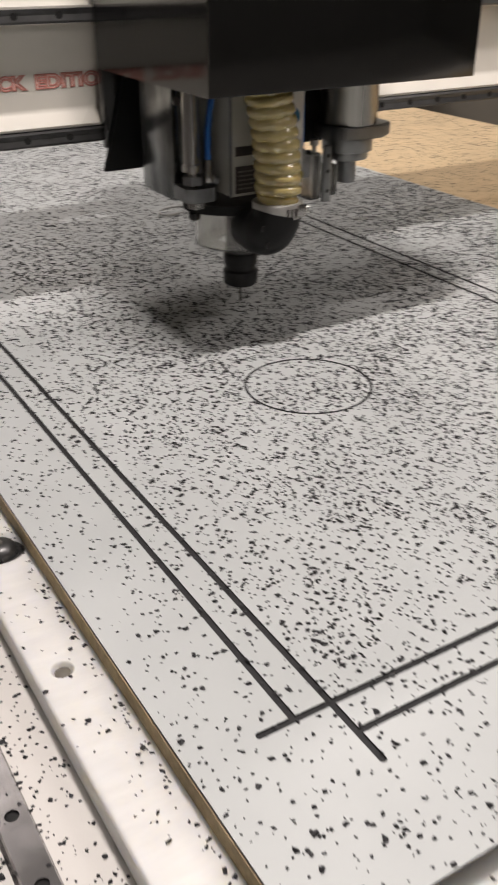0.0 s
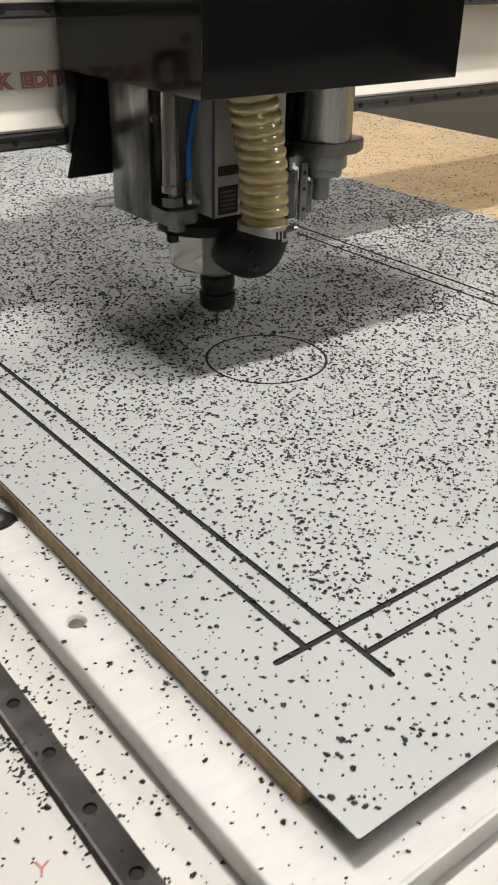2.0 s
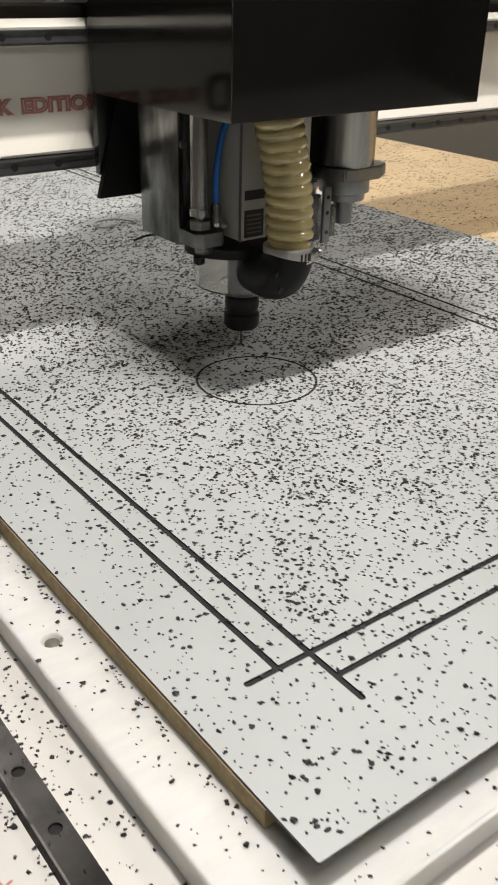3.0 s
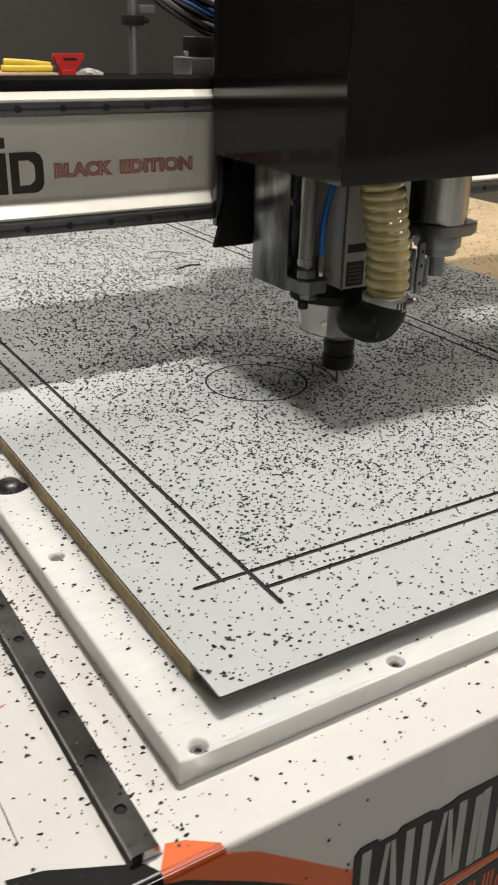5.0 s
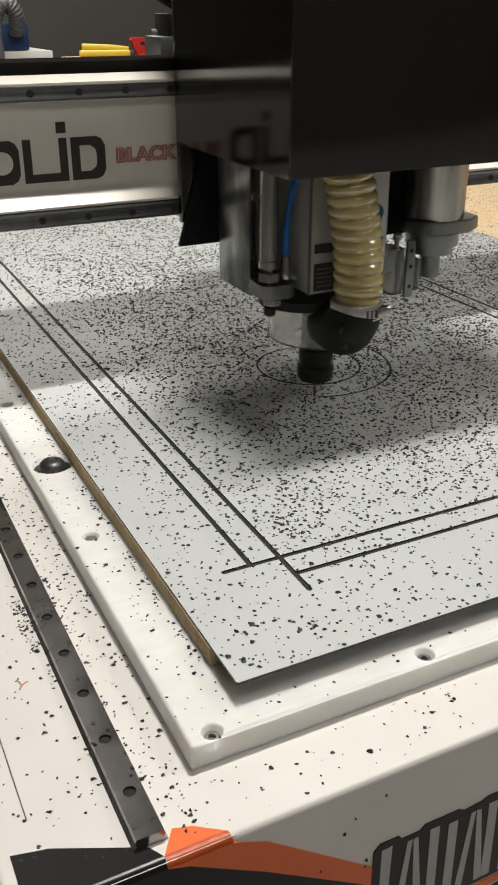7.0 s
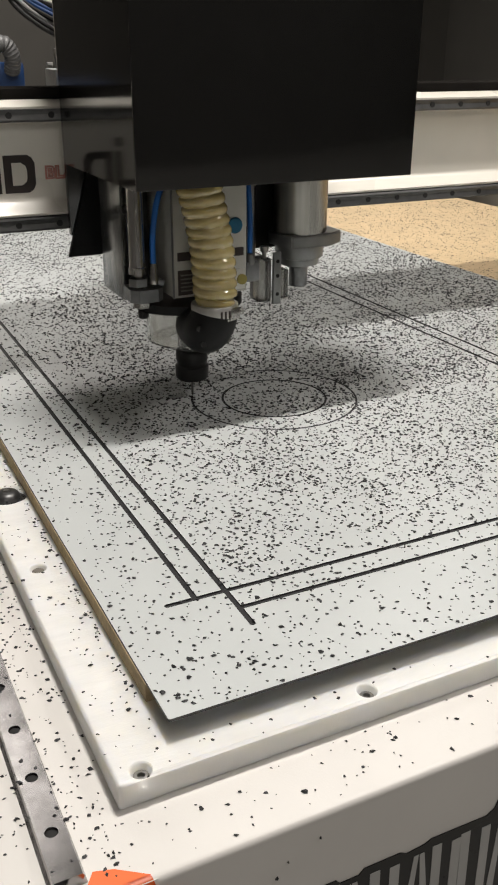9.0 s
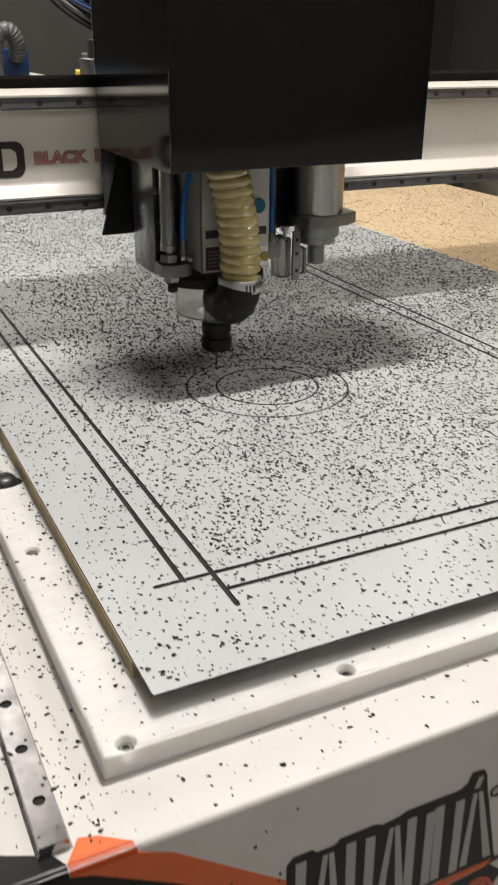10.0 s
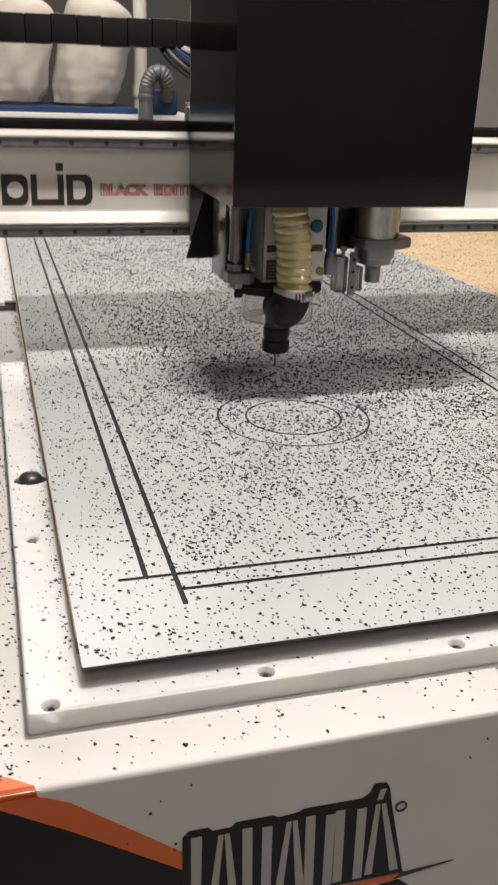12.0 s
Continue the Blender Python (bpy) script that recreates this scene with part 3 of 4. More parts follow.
def carriage():
    c = tagged(new("carriage"), "glossy black sheet-metal carriage housing on the gantry", "carriage")
    boxp("front_panel", "black", c, -0.130, 0.271, -0.152, -0.149, 0.334, 0.74, bevel=0.001)
    boxp("side_panel", "black", c, -0.130, -0.127, -0.149, 0.160, 0.334, 0.74)
    boxp("side_panel", "black", c, 0.268, 0.271, -0.149, 0.160, 0.334, 0.74)
    boxp("top_panel", "black", c, -0.127, 0.268, -0.149, 0.160, 0.737, 0.74)
    boxp("back_plate", "black", c, -0.1295, 0.285, 0.160, 0.1725, 0.228, 0.74, bevel=0.001)
    boxp("rear_cover", "black", c, 0.045, 0.268, 0.1727, 0.46, 0.46, 0.72, bevel=0.002)
    part("lip", made(prism, [(-0.137, 0.1975), (-0.068, 0.1975), (-0.068, 0.333), (-0.096, 0.333)], 0.151, 0.1595, "y"), "blackmatte", c)
    return c


def main_spindle():
    s = tagged(new("main_spindle"), "grey square spindle with dust hood, hose and collet", "spindle")
    boxp("motor", "motor", s, -0.049, 0.063, -0.060, 0.060, 0.172, 0.60, bevel=0.002)
    for x0, x1, z0, z1, m in ((-0.043, 0.058, 0.224, 0.236, "ink"), (-0.043, -0.012, 0.176, 0.211, "ink"), (0.030, 0.060, 0.176, 0.205, "label")):
        boxp("sticker", m, s, x0, x1, -0.0605, -0.0600, z0, z1, label="printed sticker")
    for k in range(5):
        boxp("sticker_mark", "darklabel", s, -0.039, -0.016, -0.0608, -0.0605, 0.181 + 0.0055 * k, 0.183 + 0.0055 * k, label="small pale printed bar")
    lathep("blue_plug", "teal", s, [(0.0100, -0.003), (0.0112, -0.002), (0.0112, 0.0)], (0.0445, -0.0600, 0.267), 24, "y", "teal blue round plug")
    lathep("yellow_plug", "olive", s, [(0.0075, -0.003), (0.0075, 0.0)], (0.055, -0.0605, 0.190), 18, "y", "yellow round plug")
    boxp("corner_trim", "alu", s, -0.0505, -0.0485, -0.0615, -0.058, 0.172, 0.60)
    # dust hood
    bm = bmesh.new()
    pts = [(0.083 * math.cos(a) * (1 if abs(math.cos(a)) < 0.8 else 0.98), 0.006 + 0.066 * math.sin(a)) for a in [2 * math.pi * k / 40 for k in range(40)]]
    prism(bm, pts, 0.1445, 0.157, "z")
    part("hood_plate", bm, "blackmatte", s, "black hood plate")
    bm = bmesh.new()
    arc_strip(bm, (0.0, 0.002), 0.0625, 0.005, 0, 2 * math.pi, 0.0945, 0.1445, 48)
    part("hood_ring", bm, "acrylic", s, "clear acrylic hood ring")
    bm = bmesh.new()
    arc_strip(bm, (0.0, 0.002), 0.046, 0.030, 0, 2 * math.pi, 0.0925, 0.0955, 48)
    part("hood_floor", bm, "acrylic", s, "clear acrylic hood floor")
    sweepp("elbow", "blackmatte", s, spline([(-0.0110, -0.112, 0.162), (-0.0135, -0.111, 0.150), (-0.018, -0.106, 0.138), (-0.0155, -0.085, 0.130), (-0.008, -0.045, 0.127)], 20), 0.0325, 28, "black plastic elbow")
    lathep("elbow_bolt", "nut", s, [(0.004, -0.003), (0.004, 0.0)], (-0.036, -0.1295, 0.124), 12, "y")
    lathep("elbow_bolt", "nut", s, [(0.004, -0.003), (0.004, 0.0)], (-0.041, -0.1275, 0.146), 12, "y")
    # hose with spiral ribs
    path = spline([(-0.0105, -0.112, 0.150), (-0.0095, -0.111, 0.190), (-0.0125, -0.108, 0.25), (-0.025, -0.103, 0.32), (-0.042, -0.098, 0.38)], 170)
    sweepp("hose", "hose", s, path, lambda d, a: 0.0268 + 0.0043 * abs(math.sin(math.pi * d / 0.0138 + a / 2)) ** 0.5 - 0.0006 * abs(math.sin(4 * math.pi * d / 0.0138 + 2 * a)) - (0.003 if d < 0.035 else 0), 36, "ribbed cream plastic hose")
    cl = lathep("hose_clamp", "clampsteel", s, [(0.0318, 0.155), (0.0325, 0.156), (0.0325, 0.174), (0.0318, 0.175)], (-0.0105, -0.1115, 0), 36, label="bright steel hose clamp")
    boxp("screw_block", "chrome", cl, 0.000, 0.013, -0.1445, -0.134, 0.158, 0.173, bevel=0.002)
    lathep("clamp_screw", "chrome", cl, [(0.0045, 0.012), (0.0052, 0.0125), (0.0052, 0.0180), (0.0042, 0.0188)], (0.0, -0.1395, 0.1675), 14, "x")
    for k in range(3):
        boxp("clamp_mark", "ink", cl, -0.016 + 0.006 * k, -0.0135 + 0.006 * k, -0.1446, -0.1432, 0.160, 0.170)
    # collet nut and bit
    lathep("shaft", "darksteel", s, [(0.021, 0.070), (0.021, 0.150)], seg=28)
    lathep("collet_nut", "nut", s, [(0.015, 0.0290), (0.0225, 0.0294), (0.0250, 0.0330), (0.0255, 0.050), (0.0226, 0.0525), (0.0226, 0.057), (0.0242, 0.060), (0.0242, 0.074), (0.0228, 0.077)], seg=36, label="black collet nut")
    lathep("cutter", "bolt", s, [(0.0006, 0.0003), (0.0018, 0.003), (0.0018, 0.034)], seg=12, label="thin steel cutter")
    # lift cylinder, fittings, air lines
    lathep("lift_cylinder", "chrome", s, [(0.0125, 0.205), (0.0125, 0.214), (0.0112, 0.215), (0.0112, 0.50)], (-0.090, -0.027, 0), 26, label="chrome air cylinder")
    lathep("rod_end", "chrome", s, [(0.011, 0.166), (0.013, 0.170), (0.013, 0.176), (0.006, 0.178), (0.006, 0.205)], (-0.088, -0.027, 0), 20)
    lathep("rod_nut", "alu", s, [(0.0145, 0.188), (0.0145, 0.199)], (-0.089, -0.027, 0), 6)
    lathep("air_fitting", "chrome", s, [(0.007, 0.190), (0.008, 0.196), (0.0065, 0.204), (0.0065, 0.214), (0.005, 0.219)], (-0.069, -0.034, 0), 16, label="metal push-in fitting")
    sweepp("fitting_arm", "alu", s, [(-0.069, -0.034, 0.196), (-0.056, -0.036, 0.190)], 0.0055, 12)
    sweepp("air_line", "blue", s, spline([(-0.069, -0.034, 0.212), (-0.0685, -0.034, 0.255), (-0.062, -0.036, 0.30), (-0.050, -0.038, 0.335), (-0.04, -0.03, 0.38)], 30), 0.0042, 12, "blue air line")
    sweepp("air_line", "blue", s, spline([(0.092, -0.012, 0.215), (0.092, -0.012, 0.26), (0.090, -0.01, 0.31), (0.085, 0.0, 0.38)], 24), 0.004, 12, "blue air line")
    boxp("slide_block", "brushed", s, -0.101, -0.088, 0.004, 0.100, 0.160, 0.50, bevel=0.003, label="brushed metal slide block")
    boxp("slide_web", "brushed", s, -0.0875, -0.0505, 0.030, 0.100, 0.168, 0.50, bevel=0.002)
    lathep("guide_bolt", "bolt", s, [(0.005, -0.004), (0.005, 0.0)], (-0.0945, 0.0035, 0.288), 12, "y")
    part("foot", made(prism, [(-0.104, -0.034), (-0.094, -0.044), (-0.066, -0.044), (-0.056, -0.034), (-0.052, 0.0295), (-0.0875, 0.0295), (-0.0875, 0.0035), (-0.102, 0.0035)], 0.166, 0.184, "z"), "castalu", s)
    lathep("foot_nut", "chrome", s, [(0.011, 0.1572), (0.013, 0.1590), (0.013, 0.1655)], (-0.087, -0.032, 0), 6)
    lathep("hood_bolt", "nut", s, [(0.006, 0.134), (0.008, 0.136), (0.008, 0.1444)], (-0.0765, -0.006, 0), 14)
    boxp("back_block", "nut", s, -0.066, 0.10, 0.0605, 0.15, 0.20, 0.60, bevel=0.003)
    boxp("foot", "castalu", s, 0.082, 0.106, -0.020, 0.05, 0.172, 0.204, bevel=0.006)
    lathep("air_fitting", "alu", s, [(0.006, 0.196), (0.0075, 0.200), (0.0075, 0.208), (0.0055, 0.214)], (0.092, -0.013, 0), 14, label="metal push-in fitting")
    lathep("lift_cylinder", "chrome", s, [(0.010, 0.205), (0.010, 0.50)], (0.106, 0.02, 0), 22, label="chrome air cylinder")
    return s


def second_spindle():
    s = tagged(new("second_spindle"), "round chrome spindle with stepped nose beside the hose", "spindle")
    c = (0.182, 0.0, 0)
    lathep("motor", "darkchrome", s, [(0.0395, 0.239), (0.0405, 0.241), (0.0405, 0.60)], (0.183, 0.0, 0), 44)
    bm = bmesh.new()
    prism(bm, [(0.140, -0.022), (0.150, -0.037), (0.218, -0.037), (0.245, -0.020), (0.245, 0.020), (0.218, 0.037), (0.150, 0.037), (0.140, 0.022)], 0.2195, 0.2385, "z")
    bmesh.ops.bevel(bm, geom=list(bm.edges), offset=0.002, segments=2, affect="EDGES")
    part("flange", bm, "alu", s)
    lathep("nose", "alu", s, [(0.0305, 0.190), (0.0312, 0.192), (0.0312, 0.200), (0.0365, 0.2015), (0.0370, 0.203), (0.0370, 0.2195)], c, 40)
    lathep("chuck", "castalu", s, [(0.0135, 0.155), (0.0145, 0.157), (0.0145, 0.185), (0.020, 0.190)], c, 24)
    a = boxp("nose_plate", "alu", s, 0.128, 0.1415, -0.020, -0.014, 0.134, 0.214, bevel=0.002, label="thin bright metal plate")
    for z in (0.150, 0.178, 0.200):
        lathep("plate_hole", "hole", a, [(0.003, -0.0003), (0.003, 0.0)], (0.135, -0.0201, z), 12, "y")
    boxp("clear_block", "smoky", s, 0.104, 0.127, -0.018, 0.016, 0.138, 0.205, bevel=0.006, label="clear acrylic block")
    boxp("clear_block", "smoky", s, 0.142, 0.158, -0.014, 0.01, 0.140, 0.185, bevel=0.004, label="clear acrylic block")
    lathep("knurled_screw", "chrome", s, [(0.0035, 0.200), (0.0035, 0.214), (0.0065, 0.2145), (0.0065, 0.222)], (0.118, -0.008, 0), 14, label="small bright screw")
    boxp("arm", "nut", s, 0.1005, 0.20, 0.046, 0.15, 0.207, 0.60, bevel=0.003)
    return s


def cable_chain():
    ch = tagged(new("cable_chain"), "black plastic cable chain above the gantry", "cable chain")
    bm = made(box, 0, 0.0472, 0.375, 0.43, 0.568, 0.620, bevel=0.0022)
    box(bm, -0.006, 0.0, 0.380, 0.425, 0.574, 0.614)
    me = mesh_of("link", bm)
    me.materials.append(M["blackmatte"])
    for k in range(20):
        l = new("link", me)
        l.parent, l.location = ch, (-0.42 + 0.0485 * k, 0, 0.0012 * math.sin(k * 1.7))
    boxp("tray", "blackmatte", ch, -0.33, -0.27, 0.36, 0.432, 0.4237, 0.568, bevel=0.003)
    return ch


def cable_bundle():
    b = tagged(new("cable_bundle"), "loop of blue, grey and black cables behind the carriage", "cables")
    for k, m in enumerate(("blackmatte", "blackmatte", "greyhose", "blackmatte", "bluepaint", "bluepaint", "blackmatte", "pipe", "label", "blackmatte")):
        d = 0.0075 * k
        w = 0.003 * math.sin(2.3 * k)
        sweepp("cable", m, b, spline([(-0.15 + d * 0.5, 0.402 + w, 0.60), (-0.135 + d * 0.6, 0.38 + w, 0.555 + 0.3 * d), (-0.09 + d * 0.5, 0.34 - w, 0.515 + 0.7 * d), (-0.02, 0.33 + w, 0.487 + d), (0.08, 0.30, 0.48 + d)], 30), 0.0040 if k < 7 else 0.0030, 10)
    boxp("socket", "alu", b, -0.100, -0.02, 0.295, 0.36, 0.4237, 0.462, bevel=0.003, label="grey metal cable socket")
    boxp("socket_head", "nut", b, -0.085, -0.03, 0.300, 0.355, 0.462, 0.492, bevel=0.003)
    lathep("socket_screw", "chrome", b, [(0.004, -0.108), (0.004, -0.0995)], (0.0, 0.31, 0.468), 10, "x")
    return b


# ---- background ----
def tool_table():
    """A dark table behind the machine with loose tools on it."""
    z = 0.277
    t = tagged(new("tool_table"), "dark workshop table behind the machine", "table")
    boxp("top", "tabletop", t, -0.4, 2.6, 2.95, 3.7, z - 0.03, z, bevel=0.003)
    for x in (-0.35, 2.5):
        for y in (3.0, 3.6):
            boxp("leg", "darksteel", t, x, x + 0.05, y, y + 0.05, -0.95, z - 0.03)
    tagged(boxp("wood_offcut", "mdf", None, 0.70, 0.96, 3.05, 3.22, z, z + 0.036, bevel=0.002), "brown wood offcut on the table", "offcut")
    p = tagged(new("pliers"), "pliers with long yellow handles lying on a wood offcut", "pliers")
    sweepp("handle", "yellow", p, spline([(0.75, 3.12, z + 0.0495), (0.87, 3.10, z + 0.0495), (0.95, 3.10, z + 0.0495)], 14), 0.013, 12)
    sweepp("handle", "yellow", p, spline([(0.77, 3.15, z + 0.073), (0.88, 3.13, z + 0.068), (0.955, 3.13, z + 0.060)], 14), 0.0135, 12)
    boxp("jaws", "darksteel", p, 0.945, 0.975, 3.09, 3.14, z + 0.037, z + 0.06, bevel=0.006)
    r = tagged(new("trigger_clamp"), "red plastic clamp standing on the table", "clamp")
    part("head", made(prism, [(0.985, z + 0.045), (1.055, z + 0.045), (1.095, z + 0.098), (1.090, z + 0.106), (0.968, z + 0.106), (0.963, z + 0.098)], 3.10, 3.13, "y"), "redplastic", r)
    boxp("grip", "redplastic", r, 0.985, 1.05, 3.085, 3.145, z, z + 0.046, bevel=0.008)
    boxp("slot", "hole", r, 1.0, 1.06, 3.098, 3.101, z + 0.080, z + 0.090)
    g = tagged(new("work_glove"), "crumpled pale work glove on the table", "glove")
    bm = bmesh.new()
    sweep(bm, spline([(1.06, 3.12, z + 0.018), (1.11, 3.10, z + 0.034), (1.17, 3.12, z + 0.018)], 14), lambda d, a: 0.016 + 0.004 * math.sin(9 * a + 120 * d), 14)
    part("palm", bm, "label", g)
    for k in range(3):
        sweepp("finger", "label", g, spline([(1.16, 3.11 + 0.02 * k, z + 0.012), (1.20, 3.10 + 0.03 * k, z + 0.012), (1.23, 3.11 + 0.03 * k, z + 0.008)], 8), 0.0075, 8)
    tagged(sweepp("loose_cable", "darksteel", None, spline([(1.20, 3.16, z + 0.006), (1.26, 3.12, z + 0.018), (1.32, 3.16, z + 0.006), (1.42, 3.14, z + 0.006), (1.60, 3.2, z + 0.006)], 40), 0.006, 8), "dark loose cable on the table", "cable")
    v = tagged(new("stand_pole"), "slim grey metal pole stand with black clamp joint", "stand")
    lathep("pole", "castalu", v, [(0.020, z + 0.012), (0.020, z + 0.60)], (1.36, 3.2, 0), 20, label="grey metal pole")
    lathep("foot", "blackmatte", v, [(0.034, z), (0.034, z + 0.010), (0.024, z + 0.022)], (1.36, 3.2, 0), 20)
    j = boxp("joint", "blackmatte", v, 1.32, 1.40, 3.165, 3.235, z + 0.215, z + 0.255, bevel=0.006, label="black clamp joint")
    lathep("knob", "blackmatte", j, [(0.012, 1.40), (0.012, 1.43), (0.009, 1.434)], (0.0, 3.2, z + 0.235), 14, "x")
    boxp("arm", "greyhose", v, 1.385, 1.46, 3.185, 3.215, z + 0.262, z + 0.295, bevel=0.006, label="grey side arm")


DROP = -0.045  # the dust collector stands this much lower than its drawing


def background():
    base = tagged(new("dust_collector"), "dust collector with white top and blue rim", "dust collector")
    boxp("cabinet", "wall", base, -1.6, 1.16, 5.2, 5.85, -0.905, 0.235, bevel=0.004)
    boxp("top", "label", base, -1.62, 1.18, 5.15, 5.9, 0.2352, 0.298, bevel=0.004)
    boxp("rim", "bluepaint", base, -1.5, 0.80, 5.2, 5.85, 0.2985, 0.335, bevel=0.004)
    boxp("inlet_box", "bluepaint", base, 0.84, 1.06, 5.2, 5.4, 0.2985, 0.45, bevel=0.02)
    for x, w, lean in ((-0.46, 0.46, 0.10), (0.015, 0.45, 0.12), (0.49, 0.45, 0.14)):
        bm = bmesh.new()
        rings = []
        for i in range(34):
            u = i / 33
            h = 0.3405 + 0.67 * u
            rad = (0.5 * w) * (1.0 - 0.12 * abs(u - 0.4)) * (1.0 if u < 0.80 else max(0.02, math.sqrt(max(0, 1 - ((u - 0.80) / 0.205) ** 2)))) * (0.90 + 0.10 * min(1, u * 8))
            ring = []
            for k in range(40):
                a = 2 * math.pi * k / 40
                wr = 1 + 0.08 * noise.noise((2 * math.cos(a) + x * 7, 2 * math.sin(a), u * 4)) + 0.035 * noise.noise((7 * math.cos(a) + x * 3, 7 * math.sin(a), u * 16)) + 0.06 * math.sin(a * 5 + x * 9 + 6 * u) * (1 - u) ** 3 + 0.03 * math.sin(a * 11 + x * 5 + 17 * u) * (1 - u) ** 2
                ring.append(bm.verts.new((x + lean * u + rad * wr * math.cos(a), 5.5 + 0.8 * rad * wr * math.sin(a), h - 0.05 * math.cos(a) * u * u + 0.008 * (1 - u) ** 4 * (1 + math.sin(3 * a + x * 11)))))
            rings.append(ring)
        for p, q in zip(rings, rings[1:]):
            for k in range(40):
                bm.faces.new((p[k], p[(k + 1) % 40], q[(k + 1) % 40], q[k]))
        bm.faces.new(rings[0][::-1])
        bm.faces.new(rings[-1])
        bag = new("filter_bag")
        part("cloth", bm, "bag", bag)
        lathep("hem_band", "hole", bag, [(0.5 * w * 0.88, 0.3352), (0.5 * w * 0.93, 0.337), (0.5 * w * 0.93, 0.352), (0.5 * w * 0.88, 0.353)], (x, 5.5, 0), 36, label="dark hem band")
        bag.location.z = DROP
        tagged(bag, "full off-white cloth dust filter bag", "filter bag", "bags on the dust collector")
    up = tagged(new("upright_pipe"), "white upright pipe on the dust collector", "pipe")
    lathep("pipe", "pipe", up, [(0.045, 0.2985), (0.045, 2.4)], (0.875, 5.55, 0), 20)
    up.location.z = base.location.z = DROP
    lathep("coupling", "pipe", up, [(0.055, 0.40), (0.055, 0.47)], (0.875, 5.55, 0), 20)
    tagged(sweepp("flexible_duct", "greyhose", None, spline([(0.835, 5.1, 0.10), (0.835, 5.1, 0.38), (0.87, 5.1, 0.485), (0.93, 5.1, 0.505), (0.975, 5.12, 0.44), (0.98, 5.18, 0.355)], 80), lambda d, a: 0.046 + 0.003 * math.sin(d * 330), 20), "grey ribbed flexible duct bent over into the collector", "hose")
    tagged(boxp("column", "pipe", None, 3.52, 3.96, 6.0, 6.4, -0.95, 3.0), "cream painted column by the wall", "column", kind="structure")
    cab = tagged(new("side_cabinet"), "low grey-brown cabinet beside the machine", "cabinet")
    boxp("body", "cabinet", cab, 2.6, 3.1, 1.57, 2.9, -0.95, 0.03, bevel=0.004)
    boxp("top", "cabinet", cab, 2.59, 3.11, 1.56, 2.91, 0.0302, 0.045, bevel=0.004)
    # unseen housings, one per entry; the one over the front fill is added too
    for at, sx, sy, watts in LAMPS:
        lf = tagged(new("lamp_housing"), "unseen white lamp housing, one of them above the added fill", "ceiling light", "ceiling lights")
        boxp("housing", "pipe", lf, at[0] - sx / 2 - 0.03, at[0] + sx / 2 + 0.03, at[1] - sy / 2 - 0.02, at[1] + sy / 2 + 0.02, at[2] + 0.004, at[2] + 0.06, bevel=0.004)
        for dx in (-0.4, 0.4):
            lathep("rod", "alu", lf, [(0.004, at[2] + 0.06), (0.004, 3.0)], (at[0] + dx, at[1], 0), 8)


latch = tagged(new("edge_latch"), "small steel latch on the bed edge", "latch")
boxp("body", "nut", latch, -0.3325, -0.320, -0.081, -0.067, BED, BED + 0.004, bevel=0.0015)
lathep("screw", "nut", latch, [(0.004, BED + 0.004), (0.004, BED + 0.0065)], (-0.326, -0.074, 0), 12)
tool_table()
background()
font = bpy.data.curves.new("axis_mark", "FONT")
font.body, font.size, font.extrude = "Y", 0.017, 0.0002
mark = new("axis_mark", font)
font.materials.append(M["red"])
mark.matrix_world = pose(-0.279, -0.022, BED + 0.0003, 0, 0, -28)
tagged(mark, "small red handwritten axis letter on the bed", "marking")
curl = spline([(0.528, 1.262, 0.003), (0.500, 1.250, 0.004), (0.484, 1.266, 0.006), (0.500, 1.284, 0.009), (0.540, 1.283, 0.010), (0.566, 1.272, 0.006), (0.580, 1.262, 0.0035), (0.566, 1.254, 0.003)], 40)
tagged(sweepp("offcut", "greyink", None, curl, lambda d, a: 0.0019 + 0.0006 * math.cos(2 * a), 8), "thin curled grey plastic offcut lying on the sheet", "offcut")
tagged(sweepp("offcut", "core", None, spline([(0.503, 1.136, 0.002), (0.535, 1.141, 0.006), (0.568, 1.150, 0.002)], 12), lambda d, a: 0.0022 + 0.0012 * math.cos(a), 6), "thin dark plastic sliver lying on the sheet", "offcut")

GANTRY, CARRIAGE, SPINDLE, SECOND = gantry(), carriage(), main_spindle(), second_spindle()
CHAIN, BUNDLE = cable_chain(), cable_bundle()
T0, T1 = 2.55, 10.45  # the cutter runs once round the outer circle: seconds and degrees
TURNS = ((T0, 3.0, 5.0, 5.5, 6.0, 6.5, 8.5, 9.0, 9.5, 10.0, T1), (85, 63, -31, -53, -74, -92, -187, -210, -233, -255, -275))


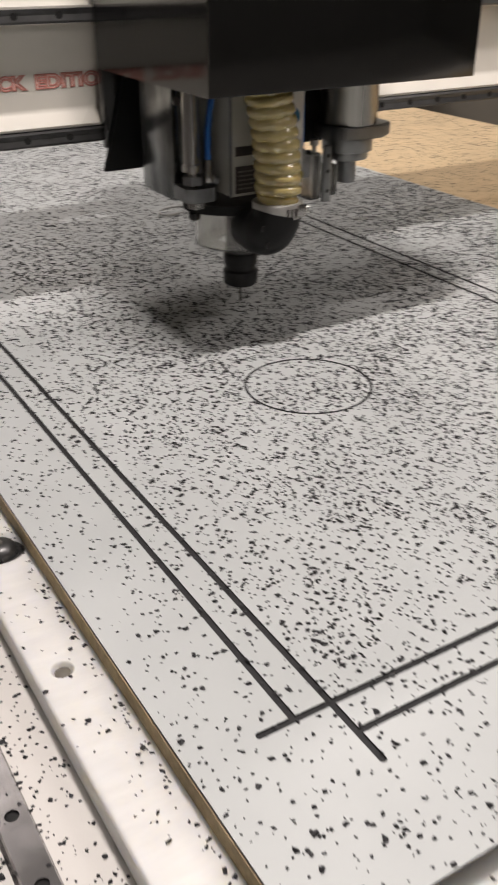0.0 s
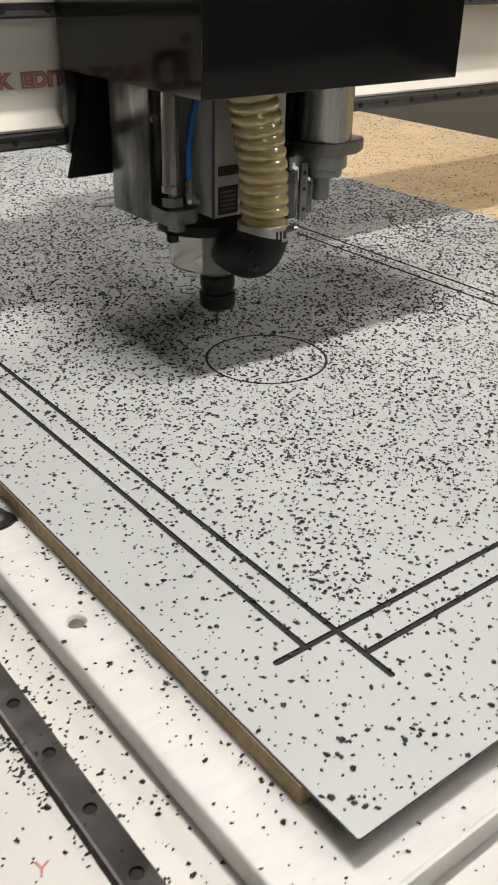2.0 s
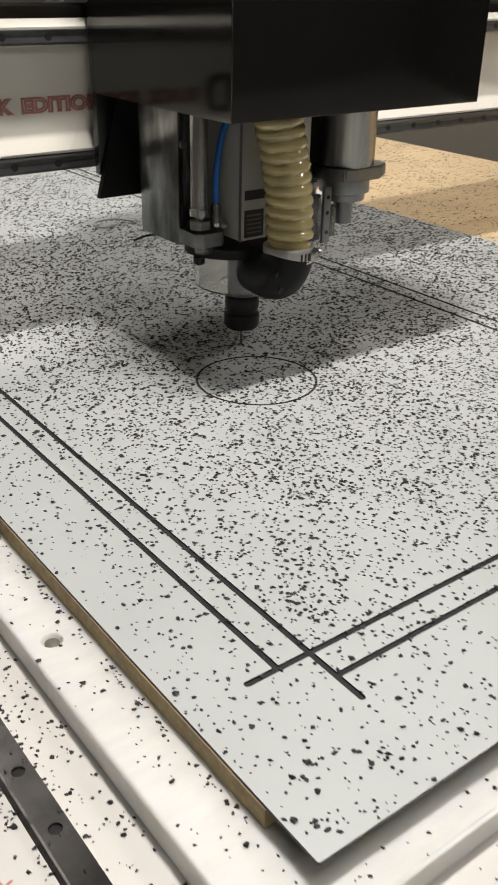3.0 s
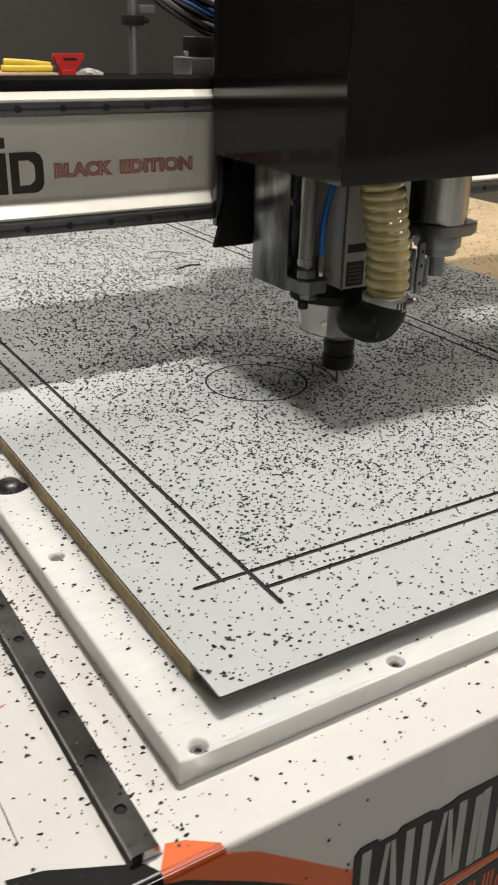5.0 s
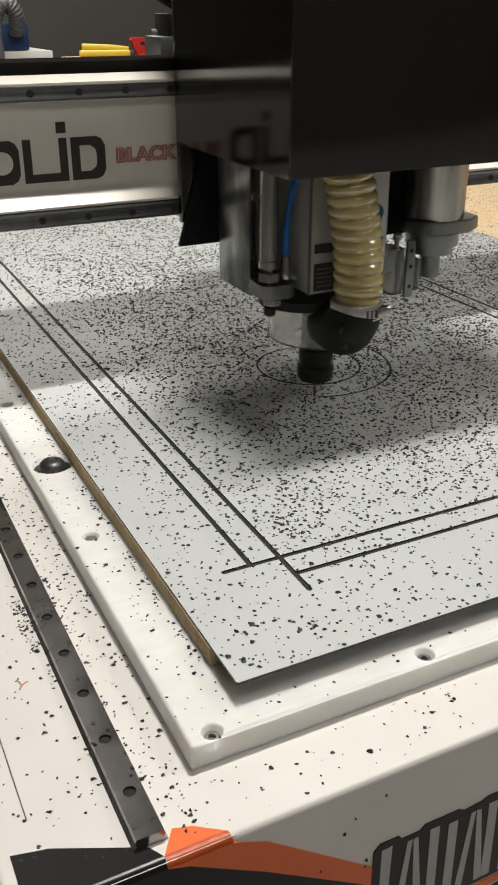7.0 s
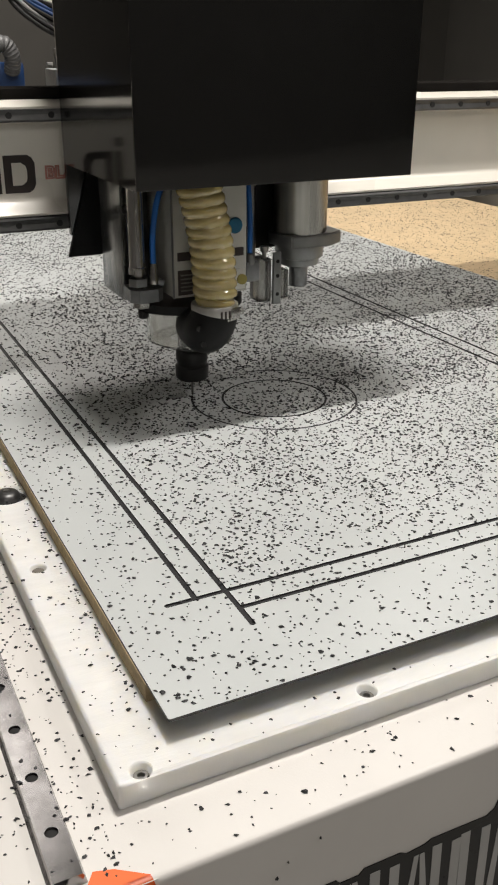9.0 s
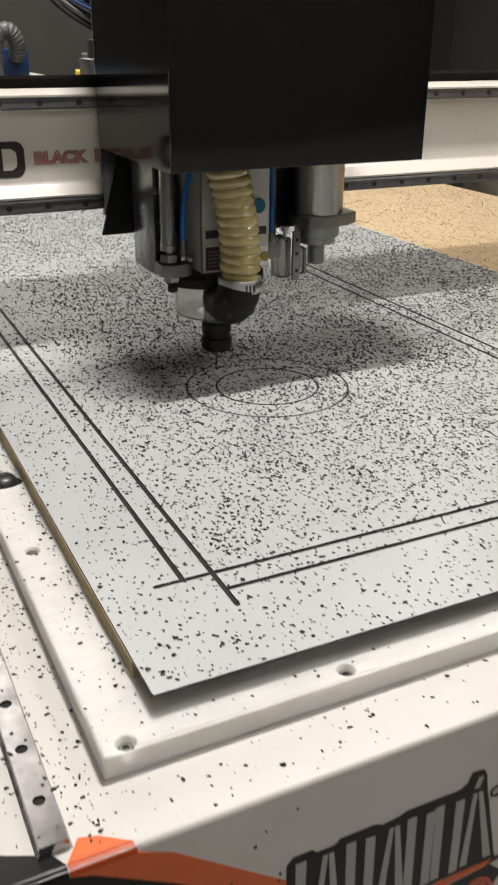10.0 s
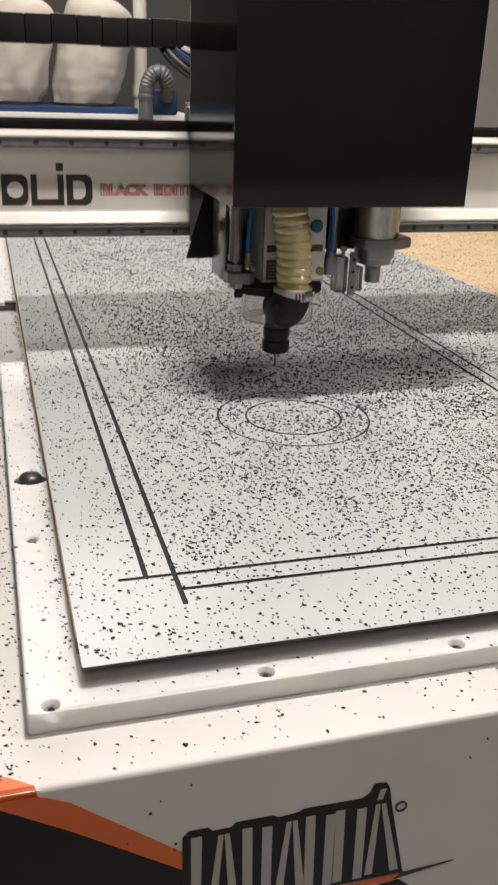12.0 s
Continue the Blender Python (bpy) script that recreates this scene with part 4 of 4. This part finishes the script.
def head_at(t):
    """The cutter's tip at t seconds."""
    before = [(0.0, 0.344, 0.709, 0.022), (0.25, 0.322, 0.65, 0.022), (0.5, 0.309, 0.603, 0.021), (0.75, 0.309, 0.594, 0.021), (1.0, 0.307, 0.589, 0.020), (1.5, 0.3045, 0.583, 0.007), (2.0, 0.3045, 0.583, 0.004), (T0, 0.3045, 0.583, 0.0)]
    after = [(T1, 0.3045, 0.583, 0.0), (10.75, 0.297, 0.585, 0.003), (11.0, 0.290, 0.587, 0.008), (11.25, 0.289, 0.585, 0.016), (11.5, 0.291, 0.587, 0.021), (11.75, 0.304, 0.617, 0.023), (12.0, 0.323, 0.662, 0.023)]
    if T0 < t < T1:
        a = radians(float(np.interp(t, TURNS[0], TURNS[1])))
        return (CIRCLE[0] + R_OUT * math.cos(a), CIRCLE[1] + R_OUT * math.sin(a), 0.0)
    rows = before if t <= T0 else after
    for a, b in zip(rows, rows[1:]):
        if a[0] <= t <= b[0]:
            f = (t - a[0]) / (b[0] - a[0])
            return tuple(a[i] + (b[i] - a[i]) * f for i in (1, 2, 3))


SEGMENTS = []
for k in range(60):
    bm = bmesh.new()
    a1 = radians(85) - 2 * math.pi * k / 60
    arc_strip(bm, CIRCLE, R_OUT, 0.0032, a1 - 2 * math.pi / 60, a1, -0.0002, 0.0002, 4)
    SEGMENTS.append(part("groove_segment", bm, "core", SHEET, "freshly cut dark groove", False))


def motions():
    times = [0.25 * k for k in range(49)]
    heads = [(t, head_at(t)) for t in times]
    for ob in (GANTRY, CHAIN):
        walk(ob, [(t, pose(0, h[1], 0)) for t, h in heads])
    for ob in (CARRIAGE, BUNDLE):
        walk(ob, [(t, pose(h[0], h[1], 0)) for t, h in heads])
    for ob in (SPINDLE, SECOND):
        walk(ob, [(t, pose(*h)) for t, h in heads])
    for k, ob in enumerate(SEGMENTS):
        t = float(np.interp(6 * (k + 0.5), [85 - a for a in TURNS[1]], TURNS[0]))
        walk(ob, [(0.0, pose(0, 0, -0.0011)), (t, pose(0, 0, -0.0011)), (t + 0.07, pose(0, 0, 0)), (12.0, pose(0, 0, 0))])


motions()
